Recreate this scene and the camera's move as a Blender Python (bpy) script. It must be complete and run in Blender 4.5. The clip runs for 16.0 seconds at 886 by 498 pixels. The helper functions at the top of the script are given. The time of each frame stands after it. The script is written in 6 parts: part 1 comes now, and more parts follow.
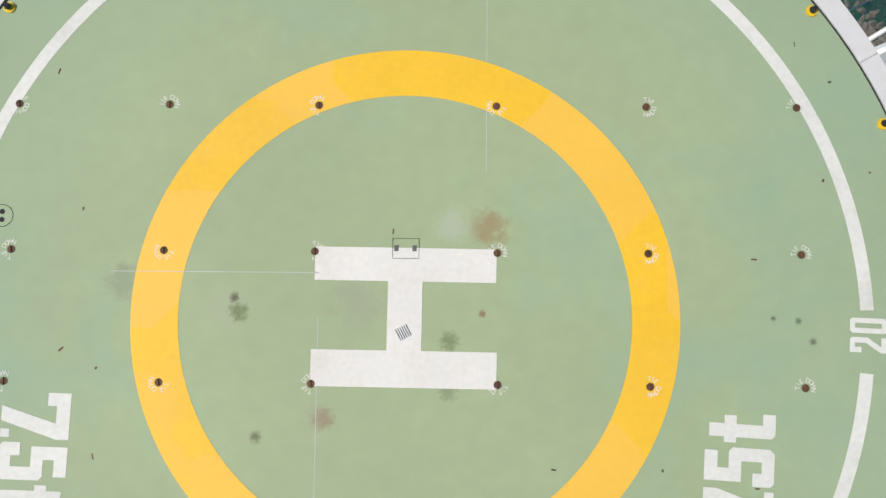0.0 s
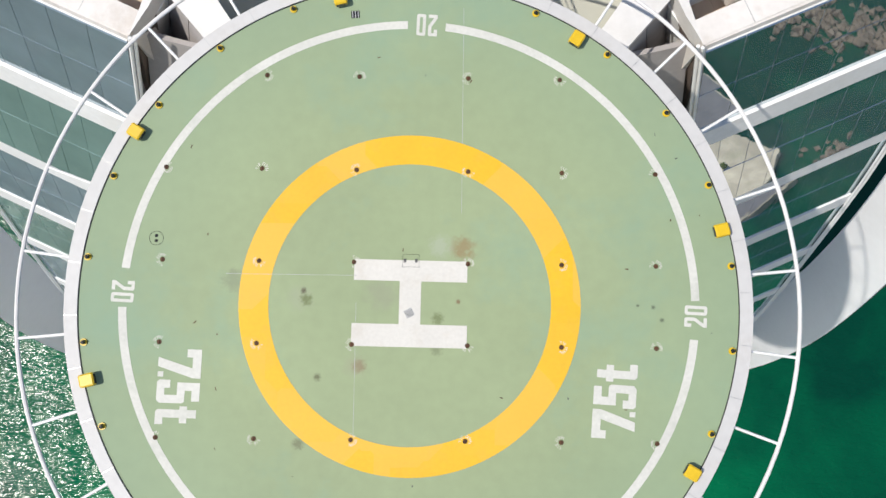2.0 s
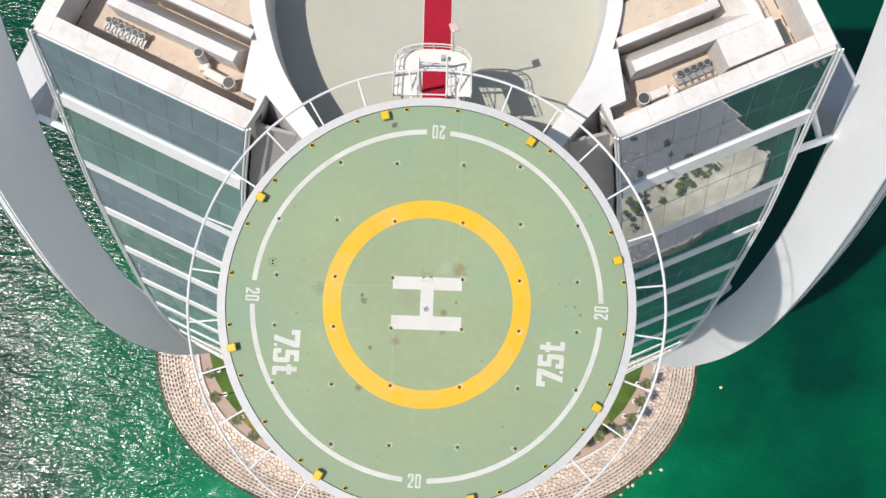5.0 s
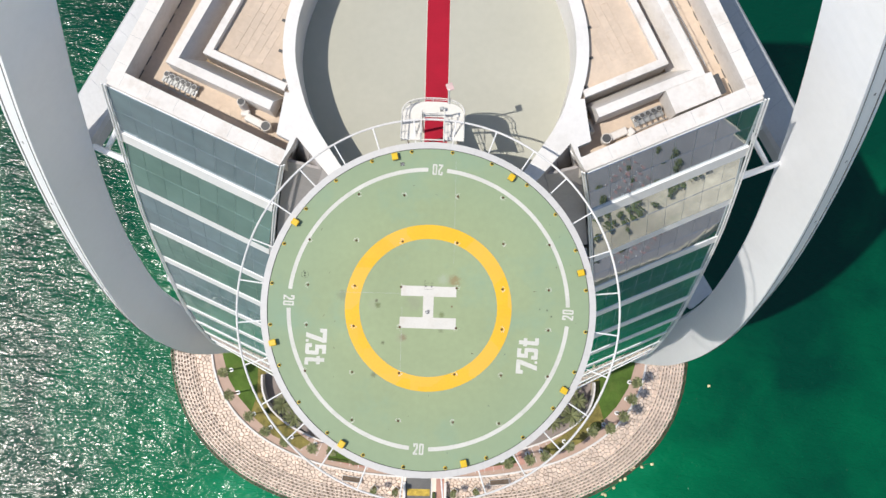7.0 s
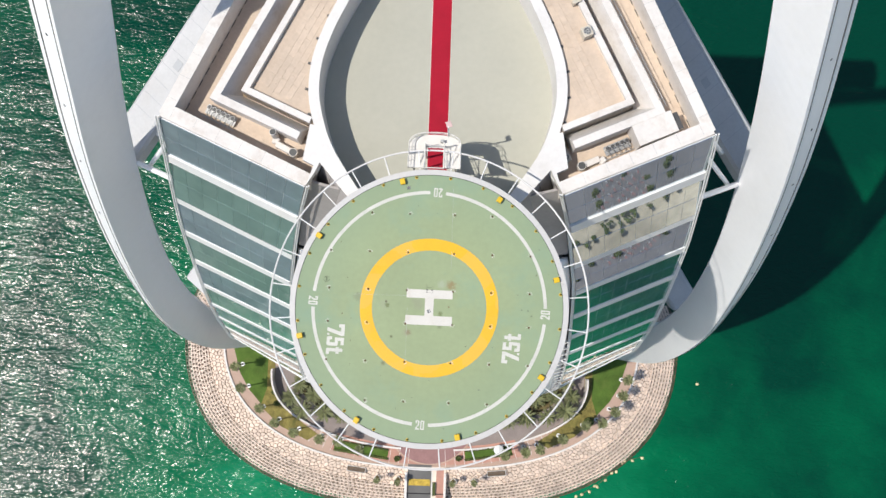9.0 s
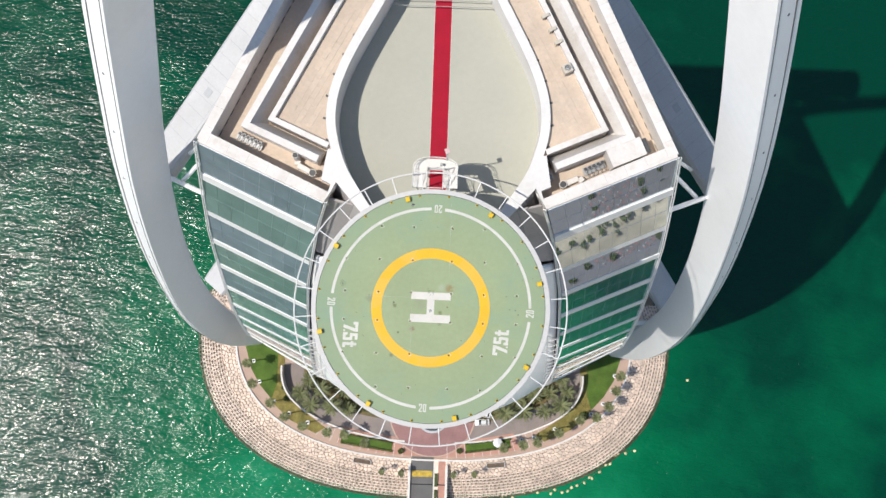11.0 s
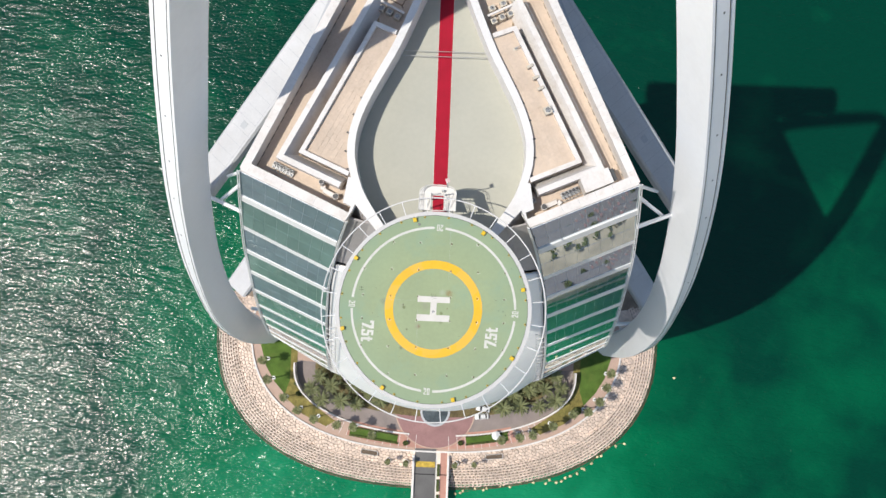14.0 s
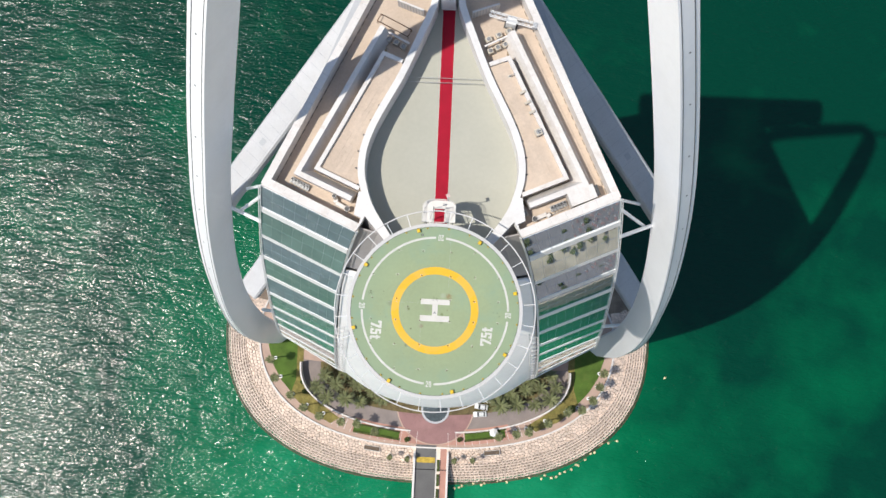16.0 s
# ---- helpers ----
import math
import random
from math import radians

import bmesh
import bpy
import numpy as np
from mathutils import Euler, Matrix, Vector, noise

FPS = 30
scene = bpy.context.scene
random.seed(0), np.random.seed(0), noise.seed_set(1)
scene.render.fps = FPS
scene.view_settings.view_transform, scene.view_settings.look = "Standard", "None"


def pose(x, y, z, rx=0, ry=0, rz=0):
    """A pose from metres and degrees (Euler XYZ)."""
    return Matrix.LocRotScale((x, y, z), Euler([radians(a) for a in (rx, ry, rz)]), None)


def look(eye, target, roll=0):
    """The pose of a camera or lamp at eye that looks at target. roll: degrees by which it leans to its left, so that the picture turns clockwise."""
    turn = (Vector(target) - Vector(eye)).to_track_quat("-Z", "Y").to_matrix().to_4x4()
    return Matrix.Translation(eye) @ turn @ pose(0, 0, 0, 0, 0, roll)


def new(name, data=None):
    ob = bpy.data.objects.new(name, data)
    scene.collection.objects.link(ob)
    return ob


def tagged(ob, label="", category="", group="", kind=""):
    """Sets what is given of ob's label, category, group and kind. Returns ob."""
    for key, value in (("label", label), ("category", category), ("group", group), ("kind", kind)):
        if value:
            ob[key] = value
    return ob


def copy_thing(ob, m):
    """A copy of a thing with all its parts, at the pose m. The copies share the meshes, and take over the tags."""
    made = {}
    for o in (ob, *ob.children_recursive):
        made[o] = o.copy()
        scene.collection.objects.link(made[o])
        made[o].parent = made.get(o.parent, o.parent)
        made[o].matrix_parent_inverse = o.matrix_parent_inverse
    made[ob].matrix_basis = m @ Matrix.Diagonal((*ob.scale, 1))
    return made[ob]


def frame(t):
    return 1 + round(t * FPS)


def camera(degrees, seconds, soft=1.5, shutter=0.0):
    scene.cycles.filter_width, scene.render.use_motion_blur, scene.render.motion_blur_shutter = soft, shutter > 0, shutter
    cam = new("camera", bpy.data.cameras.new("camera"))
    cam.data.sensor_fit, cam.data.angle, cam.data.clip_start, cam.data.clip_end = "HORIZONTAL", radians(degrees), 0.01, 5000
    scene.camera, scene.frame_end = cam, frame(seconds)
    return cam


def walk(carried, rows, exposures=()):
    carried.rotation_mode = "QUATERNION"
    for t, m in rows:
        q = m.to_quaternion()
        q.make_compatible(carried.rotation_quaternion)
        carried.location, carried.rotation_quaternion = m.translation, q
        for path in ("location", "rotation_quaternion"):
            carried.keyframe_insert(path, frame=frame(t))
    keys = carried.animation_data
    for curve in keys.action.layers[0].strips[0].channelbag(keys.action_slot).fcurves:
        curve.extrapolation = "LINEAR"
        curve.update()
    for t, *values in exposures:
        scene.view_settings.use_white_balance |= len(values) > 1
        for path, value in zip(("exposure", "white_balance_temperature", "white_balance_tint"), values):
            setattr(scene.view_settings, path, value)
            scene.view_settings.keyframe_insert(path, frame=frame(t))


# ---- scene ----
cam = camera(50.0, 16.0)
PATH = [
    (0, (1.082, -0.739, 230.850), (1.0580, -0.5234, 228.8620), -5.89),
    (0.5, (0.979, -0.862, 233.536), (0.9722, -0.6527, 231.5475), -1.47),
    (1, (0.899, -0.979, 236.613), (0.9027, -0.7773, 234.6232), 1.71),
    (1.5, (0.839, -1.091, 239.922), (0.8519, -0.8954, 237.9317), 4.60),
    (2, (0.798, -1.197, 243.532), (0.8183, -1.0095, 241.5410), 7.00),
    (2.5, (0.775, -1.298, 247.162), (0.7977, -1.1171, 245.1703), 8.04),
    (3, (0.770, -1.395, 250.705), (0.7900, -1.2183, 248.7131), 7.68),
    (3.5, (0.780, -1.487, 254.318), (0.7955, -1.3129, 252.3252), 6.31),
    (4, (0.805, -1.577, 257.917), (0.8141, -1.4024, 255.9244), 4.43),
    (6.5, (1.104, -1.986, 275.455), (1.0967, -1.8013, 273.4634), -0.93),
    (7, (1.190, -2.063, 278.783), (1.1836, -1.8794, 276.7910), -0.63),
    (7.5, (1.283, -2.140, 282.155), (1.2757, -1.9573, 280.1632), -0.70),
    (8, (1.380, -2.217, 285.669), (1.3710, -2.0340, 283.6772), -1.26),
    (8.5, (1.481, -2.294, 289.226), (1.4700, -2.1119, 287.2347), -1.81),
    (9, (1.585, -2.372, 292.667), (1.5717, -2.1907, 290.6752), -2.25),
    (11.5, (2.095, -2.790, 310.070), (2.0740, -2.6104, 308.0778), -4.70),
    (12, (2.188, -2.882, 313.524), (2.1649, -2.7020, 311.5327), -5.16),
    (12.5, (2.274, -2.978, 316.868), (2.2498, -2.7969, 314.8763), -5.50),
    (13, (2.353, -3.079, 320.457), (2.3276, -2.8970, 318.4650), -5.78),
    (13.5, (2.424, -3.184, 324.009), (2.3972, -3.0019, 322.0179), -6.00),
    (14, (2.484, -3.294, 327.486), (2.4573, -3.1113, 325.4943), -6.17),
    (14.5, (2.534, -3.410, 330.762), (2.5065, -3.2254, 328.7704), -6.31),
    (15, (2.572, -3.532, 334.489), (2.5444, -3.3476, 332.4978), -6.16),
    (15.5, (2.596, -3.660, 337.944), (2.5686, -3.4750, 335.9528), -6.14),
    (16, (2.606, -3.796, 341.327), (2.5782, -3.6086, 339.3363), -6.07),
]
walk(cam, [(t, look(eye, target, roll)) for t, eye, target, roll in PATH], exposures=[(0, 0.18), (1.5, 0.28), (16, 0.28)])

# ---- world, sun ----
SUN_TO = Vector((-0.505, -0.12, 1.0)).normalized()
world = bpy.data.worlds.new("sky")
scene.world = world
world.use_nodes = True
wn = world.node_tree.nodes
sky = wn.new("ShaderNodeTexSky")
sky.sky_type = "NISHITA"
sky.sun_disc = False
sky.sun_elevation = radians(62.6)
sky.sun_rotation = radians(256.6)
sky.air_density, sky.dust_density = 1.1, 0.8
wn["Background"].inputs[1].default_value = 0.10
world.node_tree.links.new(sky.outputs[0], wn["Background"].inputs[0])
sun = new("sun", bpy.data.lights.new("sun", "SUN"))
sun.data.energy, sun.data.angle, sun.data.color = 3.5, radians(0.53), (1.0, 0.95, 0.875)
sun.matrix_world = look(SUN_TO * 600, (0, 0, 0))


# ---- materials ----
def material(name, colour, rough=0.6, metal=0.0, vary=0.12, scale=(0.25, 3.0), bump=0.15, bump_scale=8.0, bump_dist=0.02,
             stain=None, stain_scale=0.15, stain_amount=0.4, pieces=0.0, ior=1.45, coat=0.0, stretch=(1, 1, 1)):
    """A surface with its colour varied at two scales, optional stains, fine relief, and variation from piece to piece."""
    m = bpy.data.materials.new(name)
    m.use_nodes = True
    nt = m.node_tree
    n, l = nt.nodes, nt.links
    b = n["Principled BSDF"]
    b.inputs["Roughness"].default_value, b.inputs["Metallic"].default_value = rough, metal
    b.inputs["IOR"].default_value = ior
    b.inputs["Coat Weight"].default_value = coat
    geo = n.new("ShaderNodeNewGeometry")
    mp = n.new("ShaderNodeMapping")
    mp.inputs["Scale"].default_value = stretch
    l.new(geo.outputs["Position"], mp.inputs[0])
    place = mp.outputs[0]
    last = None
    c = n.new("ShaderNodeRGB")
    c.outputs[0].default_value = (*colour, 1)
    last = c.outputs[0]
    for s, amount in zip(scale, (vary, vary * 0.7)):
        t = n.new("ShaderNodeTexNoise")
        t.inputs["Scale"].default_value, t.inputs["Detail"].default_value = s, 5
        l.new(place, t.inputs["Vector"])
        r = n.new("ShaderNodeMapRange")
        r.inputs[1].default_value, r.inputs[2].default_value = 0.3, 0.7
        r.inputs[3].default_value, r.inputs[4].default_value = 1 - amount, 1 + amount
        l.new(t.outputs["Fac"], r.inputs[0])
        k = n.new("ShaderNodeMix")
        k.data_type, k.blend_type = "RGBA", "MULTIPLY"
        k.inputs[0].default_value = 1
        l.new(last, k.inputs[6])
        l.new(r.outputs[0], k.inputs[7])
        last = k.outputs[2]
    if pieces:
        o = n.new("ShaderNodeObjectInfo")
        g = n.new("ShaderNodeMath")
        g.operation = "ADD"
        l.new(o.outputs["Random"], g.inputs[0])
        l.new(geo.outputs["Random Per Island"], g.inputs[1])
        f = n.new("ShaderNodeMath")
        f.operation = "FRACT"
        l.new(g.outputs[0], f.inputs[0])
        r = n.new("ShaderNodeMapRange")
        r.inputs[3].default_value, r.inputs[4].default_value = 1 - pieces, 1 + pieces
        l.new(f.outputs[0], r.inputs[0])
        k = n.new("ShaderNodeMix")
        k.data_type, k.blend_type = "RGBA", "MULTIPLY"
        k.inputs[0].default_value = 1
        l.new(last, k.inputs[6])
        l.new(r.outputs[0], k.inputs[7])
        last = k.outputs[2]
    if stain:
        t = n.new("ShaderNodeTexNoise")
        t.inputs["Scale"].default_value, t.inputs["Detail"].default_value = stain_scale, 8
        t.inputs["Roughness"].default_value = 0.7
        l.new(place, t.inputs["Vector"])
        r = n.new("ShaderNodeMapRange")
        r.inputs[1].default_value, r.inputs[2].default_value = 0.52, 0.72
        r.inputs[3].default_value, r.inputs[4].default_value = 0, stain_amount
        l.new(t.outputs["Fac"], r.inputs[0])
        k = n.new("ShaderNodeMix")
        k.data_type = "RGBA"
        l.new(r.outputs[0], k.inputs[0])
        l.new(last, k.inputs[6])
        k.inputs[7].default_value = (*stain, 1)
        last = k.outputs[2]
    l.new(last, b.inputs["Base Color"])
    if bump:
        t = n.new("ShaderNodeTexNoise")
        t.inputs["Scale"].default_value, t.inputs["Detail"].default_value = bump_scale, 6
        l.new(place, t.inputs["Vector"])
        u = n.new("ShaderNodeBump")
        u.inputs["Strength"].default_value, u.inputs["Distance"].default_value = bump, bump_dist
        l.new(t.outputs["Fac"], u.inputs["Height"])
        l.new(u.outputs[0], b.inputs["Normal"])
    return m


WHITE = material("white_cladding", (0.76, 0.755, 0.74), 0.45, vary=0.05, stain=(0.62, 0.58, 0.52), stain_scale=0.3, stain_amount=0.35)
COPING = material("white_coping_paint", (0.67, 0.65, 0.63), 0.5, vary=0.05, stain=(0.50, 0.47, 0.42), stain_scale=0.3, stain_amount=0.35)
LEGWHITE = material("white_steel_paint", (0.93, 0.93, 0.935), 0.35, vary=0.02, scale=(0.05, 1.2), stain=(0.74, 0.74, 0.74), stain_scale=0.12, stain_amount=0.22, bump=0.05)
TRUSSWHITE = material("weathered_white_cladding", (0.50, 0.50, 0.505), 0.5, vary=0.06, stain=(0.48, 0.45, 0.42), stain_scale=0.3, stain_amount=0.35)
MARKLINE = material("pale_line_paint", (0.58, 0.55, 0.50), 0.7, vary=0.08, scale=(0.5, 6))
GREYPAINT = material("light_grey_paint", (0.407, 0.416, 0.432), 0.45, vary=0.06)
SAILWHITE = material("white_membrane", (0.95, 0.935, 0.91), 0.6, vary=0.04, scale=(0.1, 0.8), stain=(0.7, 0.68, 0.67), stain_scale=0.2)
COURT = material("court_green_grey_coating", (0.407, 0.399, 0.334), 0.75, vary=0.035, scale=(0.12, 1.5), stain=(0.326, 0.334, 0.277), stain_scale=0.35, stain_amount=0.18)
CARPET = material("red_carpet", (0.33, 0.003, 0.020), 0.9, vary=0.10, scale=(0.5, 12), bump=0.5, bump_scale=60)
TERRACE = material("beige_terrace_tile", (0.546, 0.44, 0.346), 0.8, vary=0.08, stain=(0.424, 0.318, 0.236), stain_scale=0.4, stain_amount=0.35, pieces=0.05)
TRENCH = material("stained_gutter_screed", (0.293, 0.22, 0.139), 0.85, vary=0.25, scale=(0.4, 3), stain=(0.13, 0.073, 0.041), stain_scale=0.5, stain_amount=0.8)
ROOFWALL = material("white_parapet_render", (0.66, 0.625, 0.59), 0.65, vary=0.06, stain=(0.424, 0.342, 0.269), stain_scale=0.45, stain_amount=0.5)
METAL = material("galvanised_metal", (0.448, 0.448, 0.44), 0.4, metal=0.6, vary=0.15)
DARKMETAL = material("dark_fan_metal", (0.08, 0.08, 0.08), 0.5, metal=0.3)
RUSTMETAL = material("rusty_fitting_metal", (0.082, 0.037, 0.016), 0.7, vary=0.4, scale=(3, 20))
# brown darkened to stand in for the shade inside the recess
RECESSDARK = material("shaded_brown_recess", (0.13, 0.098, 0.082), 0.7, vary=0.2)
YELLOWBOX = material("yellow_housing_paint", (0.652, 0.424, 0.016), 0.4, vary=0.08, scale=(2, 20))
LENS = material("dark_glass_lens", (0.02, 0.02, 0.02), 0.1)
PADGREY = material("pad_underside_steel", (0.367, 0.375, 0.383), 0.5)
PATHPINK = material("pinkish_paving", (0.44, 0.31, 0.244), 0.85, vary=0.10, scale=(0.3, 4), stain=(0.277, 0.196, 0.155), stain_scale=0.3, pieces=0.05)
PATHRED = material("terracotta_paving", (0.44, 0.236, 0.183), 0.85, vary=0.12, scale=(0.3, 4), pieces=0.07)
PLAZA = material("dull_red_plaza_paving", (0.277, 0.151, 0.143), 0.8, vary=0.12, scale=(0.25, 3), stain=(0.163, 0.098, 0.09), stain_scale=0.2)
ROAD = material("grey_brown_road", (0.244, 0.204, 0.187), 0.9, vary=0.15, scale=(0.2, 4), stain=(0.244, 0.204, 0.171), stain_scale=0.15)
ASPHALT = material("bridge_asphalt", (0.13, 0.126, 0.122), 0.9, vary=0.12, scale=(0.2, 5))
GRASS = material("lawn_grass", (0.069, 0.122, 0.018), 0.95, vary=0.25, scale=(0.25, 5), stain=(0.122, 0.13, 0.033), stain_scale=0.2, stain_amount=0.5, bump=0.8, bump_scale=20, bump_dist=0.05)
SOIL = material("planted_soil", (0.139, 0.106, 0.049), 0.95, vary=0.4, scale=(0.6, 4), stain=(0.065, 0.073, 0.016), stain_scale=0.6, stain_amount=0.8, bump=0.8, bump_dist=0.1)
CONCRETE = material("armour_concrete", (0.72, 0.585, 0.485), 0.9, vary=0.12, scale=(0.2, 3), pieces=0.14)
BOULDER = material("limestone_boulder", (0.68, 0.545, 0.445), 0.9, vary=0.12, scale=(0.4, 5), pieces=0.12, bump=0.6, bump_scale=2, bump_dist=0.12)
JOINT = material("dark_gravel_bed", (0.20, 0.155, 0.115), 0.95, vary=0.3)
WETROCK = material("wet_algae_rock", (0.041, 0.045, 0.02), 0.5, vary=0.4, scale=(0.4, 3), bump=0.8, bump_scale=1.5, bump_dist=0.3)
FROND = material("palm_frond", (0.151, 0.163, 0.069), 0.55, vary=0.25, scale=(0.2, 3), pieces=0.35)
BEDGREEN = material("dry_green_groundcover", (0.187, 0.155, 0.045), 0.95, vary=0.35, scale=(0.5, 4), stain=(0.082, 0.098, 0.02), stain_scale=0.4, stain_amount=0.7, bump=0.8, bump_dist=0.1)
WETBLOCK = material("wet_brown_concrete", (0.09, 0.069, 0.041), 0.5, vary=0.3, scale=(0.3, 3), pieces=0.3)
BARK = material("palm_bark", (0.139, 0.098, 0.065), 0.9, vary=0.3, scale=(1, 10))
HEDGE = material("clipped_hedge", (0.069, 0.086, 0.023), 0.9, vary=0.3, scale=(0.8, 6), pieces=0.25)
CARWHITE = material("white_car_paint", (0.636, 0.636, 0.628), 0.25, vary=0.02, coat=0.5)
TYRE = material("black_rubber", (0.02, 0.02, 0.02), 0.85)
PAINTYELLOW = material("yellow_road_paint", (0.448, 0.31, 0.049), 0.8, vary=0.3, scale=(1, 8))
FLOAT = material("faded_yellow_float", (0.636, 0.538, 0.31), 0.5, vary=0.2, scale=(0.5, 4), pieces=0.2)


def glass_material(name, colour, rough=0.04, metal=0.5):
    m = material(name, colour, rough, metal=metal, vary=0.12, scale=(0.04, 0.5), pieces=0.08, bump=0.10, bump_scale=0.35, bump_dist=0.10)
    return m


# sunlit wing's glass: bright haze and reflected sea green put into its colour
LITGLASS = glass_material("sunlit_wing_glass", (0.30, 0.375, 0.42), metal=0.45)
LITGLASSGREEN = glass_material("green_sunlit_wing_glass", (0.27, 0.40, 0.36), metal=0.45)
# copies of that glass for the shaded wing, whose panes mirror the shore
MIRRORGLASS = material("shaded_wing_mirror_glass", (0.60, 0.68, 0.72), 0.012, metal=0.9, vary=0.03, scale=(0.04, 0.5), pieces=0.03, bump=0.06, bump_scale=0.35, bump_dist=0.05)
MIRRORGREEN = material("green_shaded_wing_mirror_glass", (0.50, 0.70, 0.66), 0.012, metal=0.85, vary=0.03, scale=(0.04, 0.5), pieces=0.05, bump=0.06, bump_scale=0.35, bump_dist=0.05)


# ---- mesh helpers ----
def part(name, bm, mat, parent=None, label="", smooth=False):
    me = bpy.data.meshes.new(name)
    bm.normal_update()
    bm.to_mesh(me)
    bm.free()
    me.materials.append(mat)
    if smooth:
        me.polygons.foreach_set("use_smooth", [True] * len(me.polygons))
    ob = new(name, me)
    ob.parent = parent
    return tagged(ob, label)


def raw(name, verts, faces, mat, parent=None, label="", smooth=False):
    me = bpy.data.meshes.new(name)
    me.from_pydata([tuple(v) for v in verts], [], faces)
    me.update()
    me.materials.append(mat)
    if smooth:
        me.polygons.foreach_set("use_smooth", [True] * len(me.polygons))
    ob = new(name, me)
    ob.parent = parent
    return tagged(ob, label)


def shared(name, me, m, parent=None):
    ob = new(name, me)
    ob.parent = parent
    ob.matrix_local = m
    return ob


def thing(name, at, label, category, group="", rz=0, kind=""):
    ob = new(name)
    ob.matrix_world = pose(*at, 0, 0, rz)
    ob.empty_display_size = 0.3
    return tagged(ob, label, category, group, kind)


def box(bm, centre, size, rz=0, bevel=0.0, m=None):
    b = bmesh.new()
    bmesh.ops.create_cube(b, size=1)
    bmesh.ops.scale(b, vec=size, verts=b.verts)
    if bevel:
        bmesh.ops.bevel(b, geom=b.edges[:], offset=bevel, segments=1, affect="EDGES")
    bmesh.ops.transform(b, matrix=(m or Matrix()) @ pose(*centre, 0, 0, rz), verts=b.verts)
    merge(bm, b)
    return bm


def merge(bm, b):
    b.verts.ensure_lookup_table()
    made = [bm.verts.new(v.co) for v in b.verts]
    b.verts.index_update()
    for f in b.faces:
        bm.faces.new([made[v.index] for v in f.verts])
    b.free()


def cylinder(bm, a, b, r0, r1=None, n=12, caps=True):
    a, b = Vector(a), Vector(b)
    q = (b - a).to_track_quat("Z", "Y").to_matrix()
    r1 = r0 if r1 is None else r1
    lo = [bm.verts.new(a + q @ Vector((r0 * math.cos(2 * math.pi * k / n), r0 * math.sin(2 * math.pi * k / n), 0))) for k in range(n)]
    hi = [bm.verts.new(b + q @ Vector((r1 * math.cos(2 * math.pi * k / n), r1 * math.sin(2 * math.pi * k / n), 0))) for k in range(n)]
    for k in range(n):
        bm.faces.new((lo[k], lo[(k + 1) % n], hi[(k + 1) % n], hi[k]))
    if caps:
        bm.faces.new(lo[::-1])
        bm.faces.new(hi)
    return bm


def tube(bm, pts, r, n=8, closed=False):
    pts = [Vector(p) for p in pts]
    rings = []
    for i, p in enumerate(pts):
        a = pts[i - 1] if (i or closed) else p
        b = pts[(i + 1) % len(pts)] if (i + 1 < len(pts) or closed) else p
        d = (b - a).normalized()
        side = d.cross(Vector((0, 0, 1)))
        side = side.normalized() if side.length > 1e-4 else Vector((1, 0, 0))
        up = side.cross(d)
        rings.append([bm.verts.new(p + r * (math.cos(2 * math.pi * k / n) * side + math.sin(2 * math.pi * k / n) * up)) for k in range(n)])
    pairs = list(zip(rings, rings[1:])) + ([(rings[-1], rings[0])] if closed else [])
    for p, q in pairs:
        for k in range(n):
            bm.faces.new((p[k], p[(k + 1) % n], q[(k + 1) % n], q[k]))
    if not closed:
        bm.faces.new(rings[0])
        bm.faces.new(rings[-1][::-1])
    return bm


def annulus(bm, r0, r1, z0, z1, a0=0.0, a1=2 * math.pi, n=128, centre=(0, 0)):
    """A flat ring or arc of a ring, with thickness."""
    whole = abs(a1 - a0 - 2 * math.pi) < 1e-6
    steps = n if whole else n + 1
    rows = []
    for k in range(steps):
        a = a0 + (a1 - a0) * k / n
        c, s = math.cos(a), math.sin(a)
        rows.append([bm.verts.new((centre[0] + r * c, centre[1] + r * s, z)) for r, z in ((r0, z0), (r1, z0), (r1, z1), (r0, z1))])
    for k in range(n):
        p, q = rows[k], rows[(k + 1) % steps]
        for i in range(4):
            bm.faces.new((p[i], p[(i + 1) % 4], q[(i + 1) % 4], q[i]))
    if not whole:
        bm.faces.new(rows[0][::-1])
        bm.faces.new(rows[-1])
    return bm


def prism(bm, outline, z0, z1):
    """A closed plan outline, raised from z0 to z1."""
    lo = [bm.verts.new((x, y, z0)) for x, y in outline]
    hi = [bm.verts.new((x, y, z1)) for x, y in outline]
    n = len(outline)
    for k in range(n):
        bm.faces.new((lo[k], lo[(k + 1) % n], hi[(k + 1) % n], hi[k]))
    bm.faces.new(lo[::-1])
    bm.faces.new(hi)
    bmesh.ops.recalc_face_normals(bm, faces=bm.faces)
    return bm


def offset_path(pts, d):
    """The plan polyline moved sideways by d to its left."""
    out = []
    for i, p in enumerate(pts):
        a = Vector(pts[max(i - 1, 0)])
        b = Vector(pts[min(i + 1, len(pts) - 1)])
        p = Vector(p)
        u = (p - a).normalized() if i else (b - p).normalized()
        v = (b - p).normalized() if i + 1 < len(pts) else u
        n1, n2 = Vector((-u.y, u.x)), Vector((-v.y, v.x))
        m = (n1 + n2)
        m = m / max(m.dot(n1), 0.3)
        out.append(tuple(p + d * m))
    return out


def wall(bm, pts, w, z0, z1):
    """A wall along a plan polyline, w wide to its left."""
    other = offset_path(pts, w)
    return prism(bm, list(pts) + other[::-1], z0, z1)


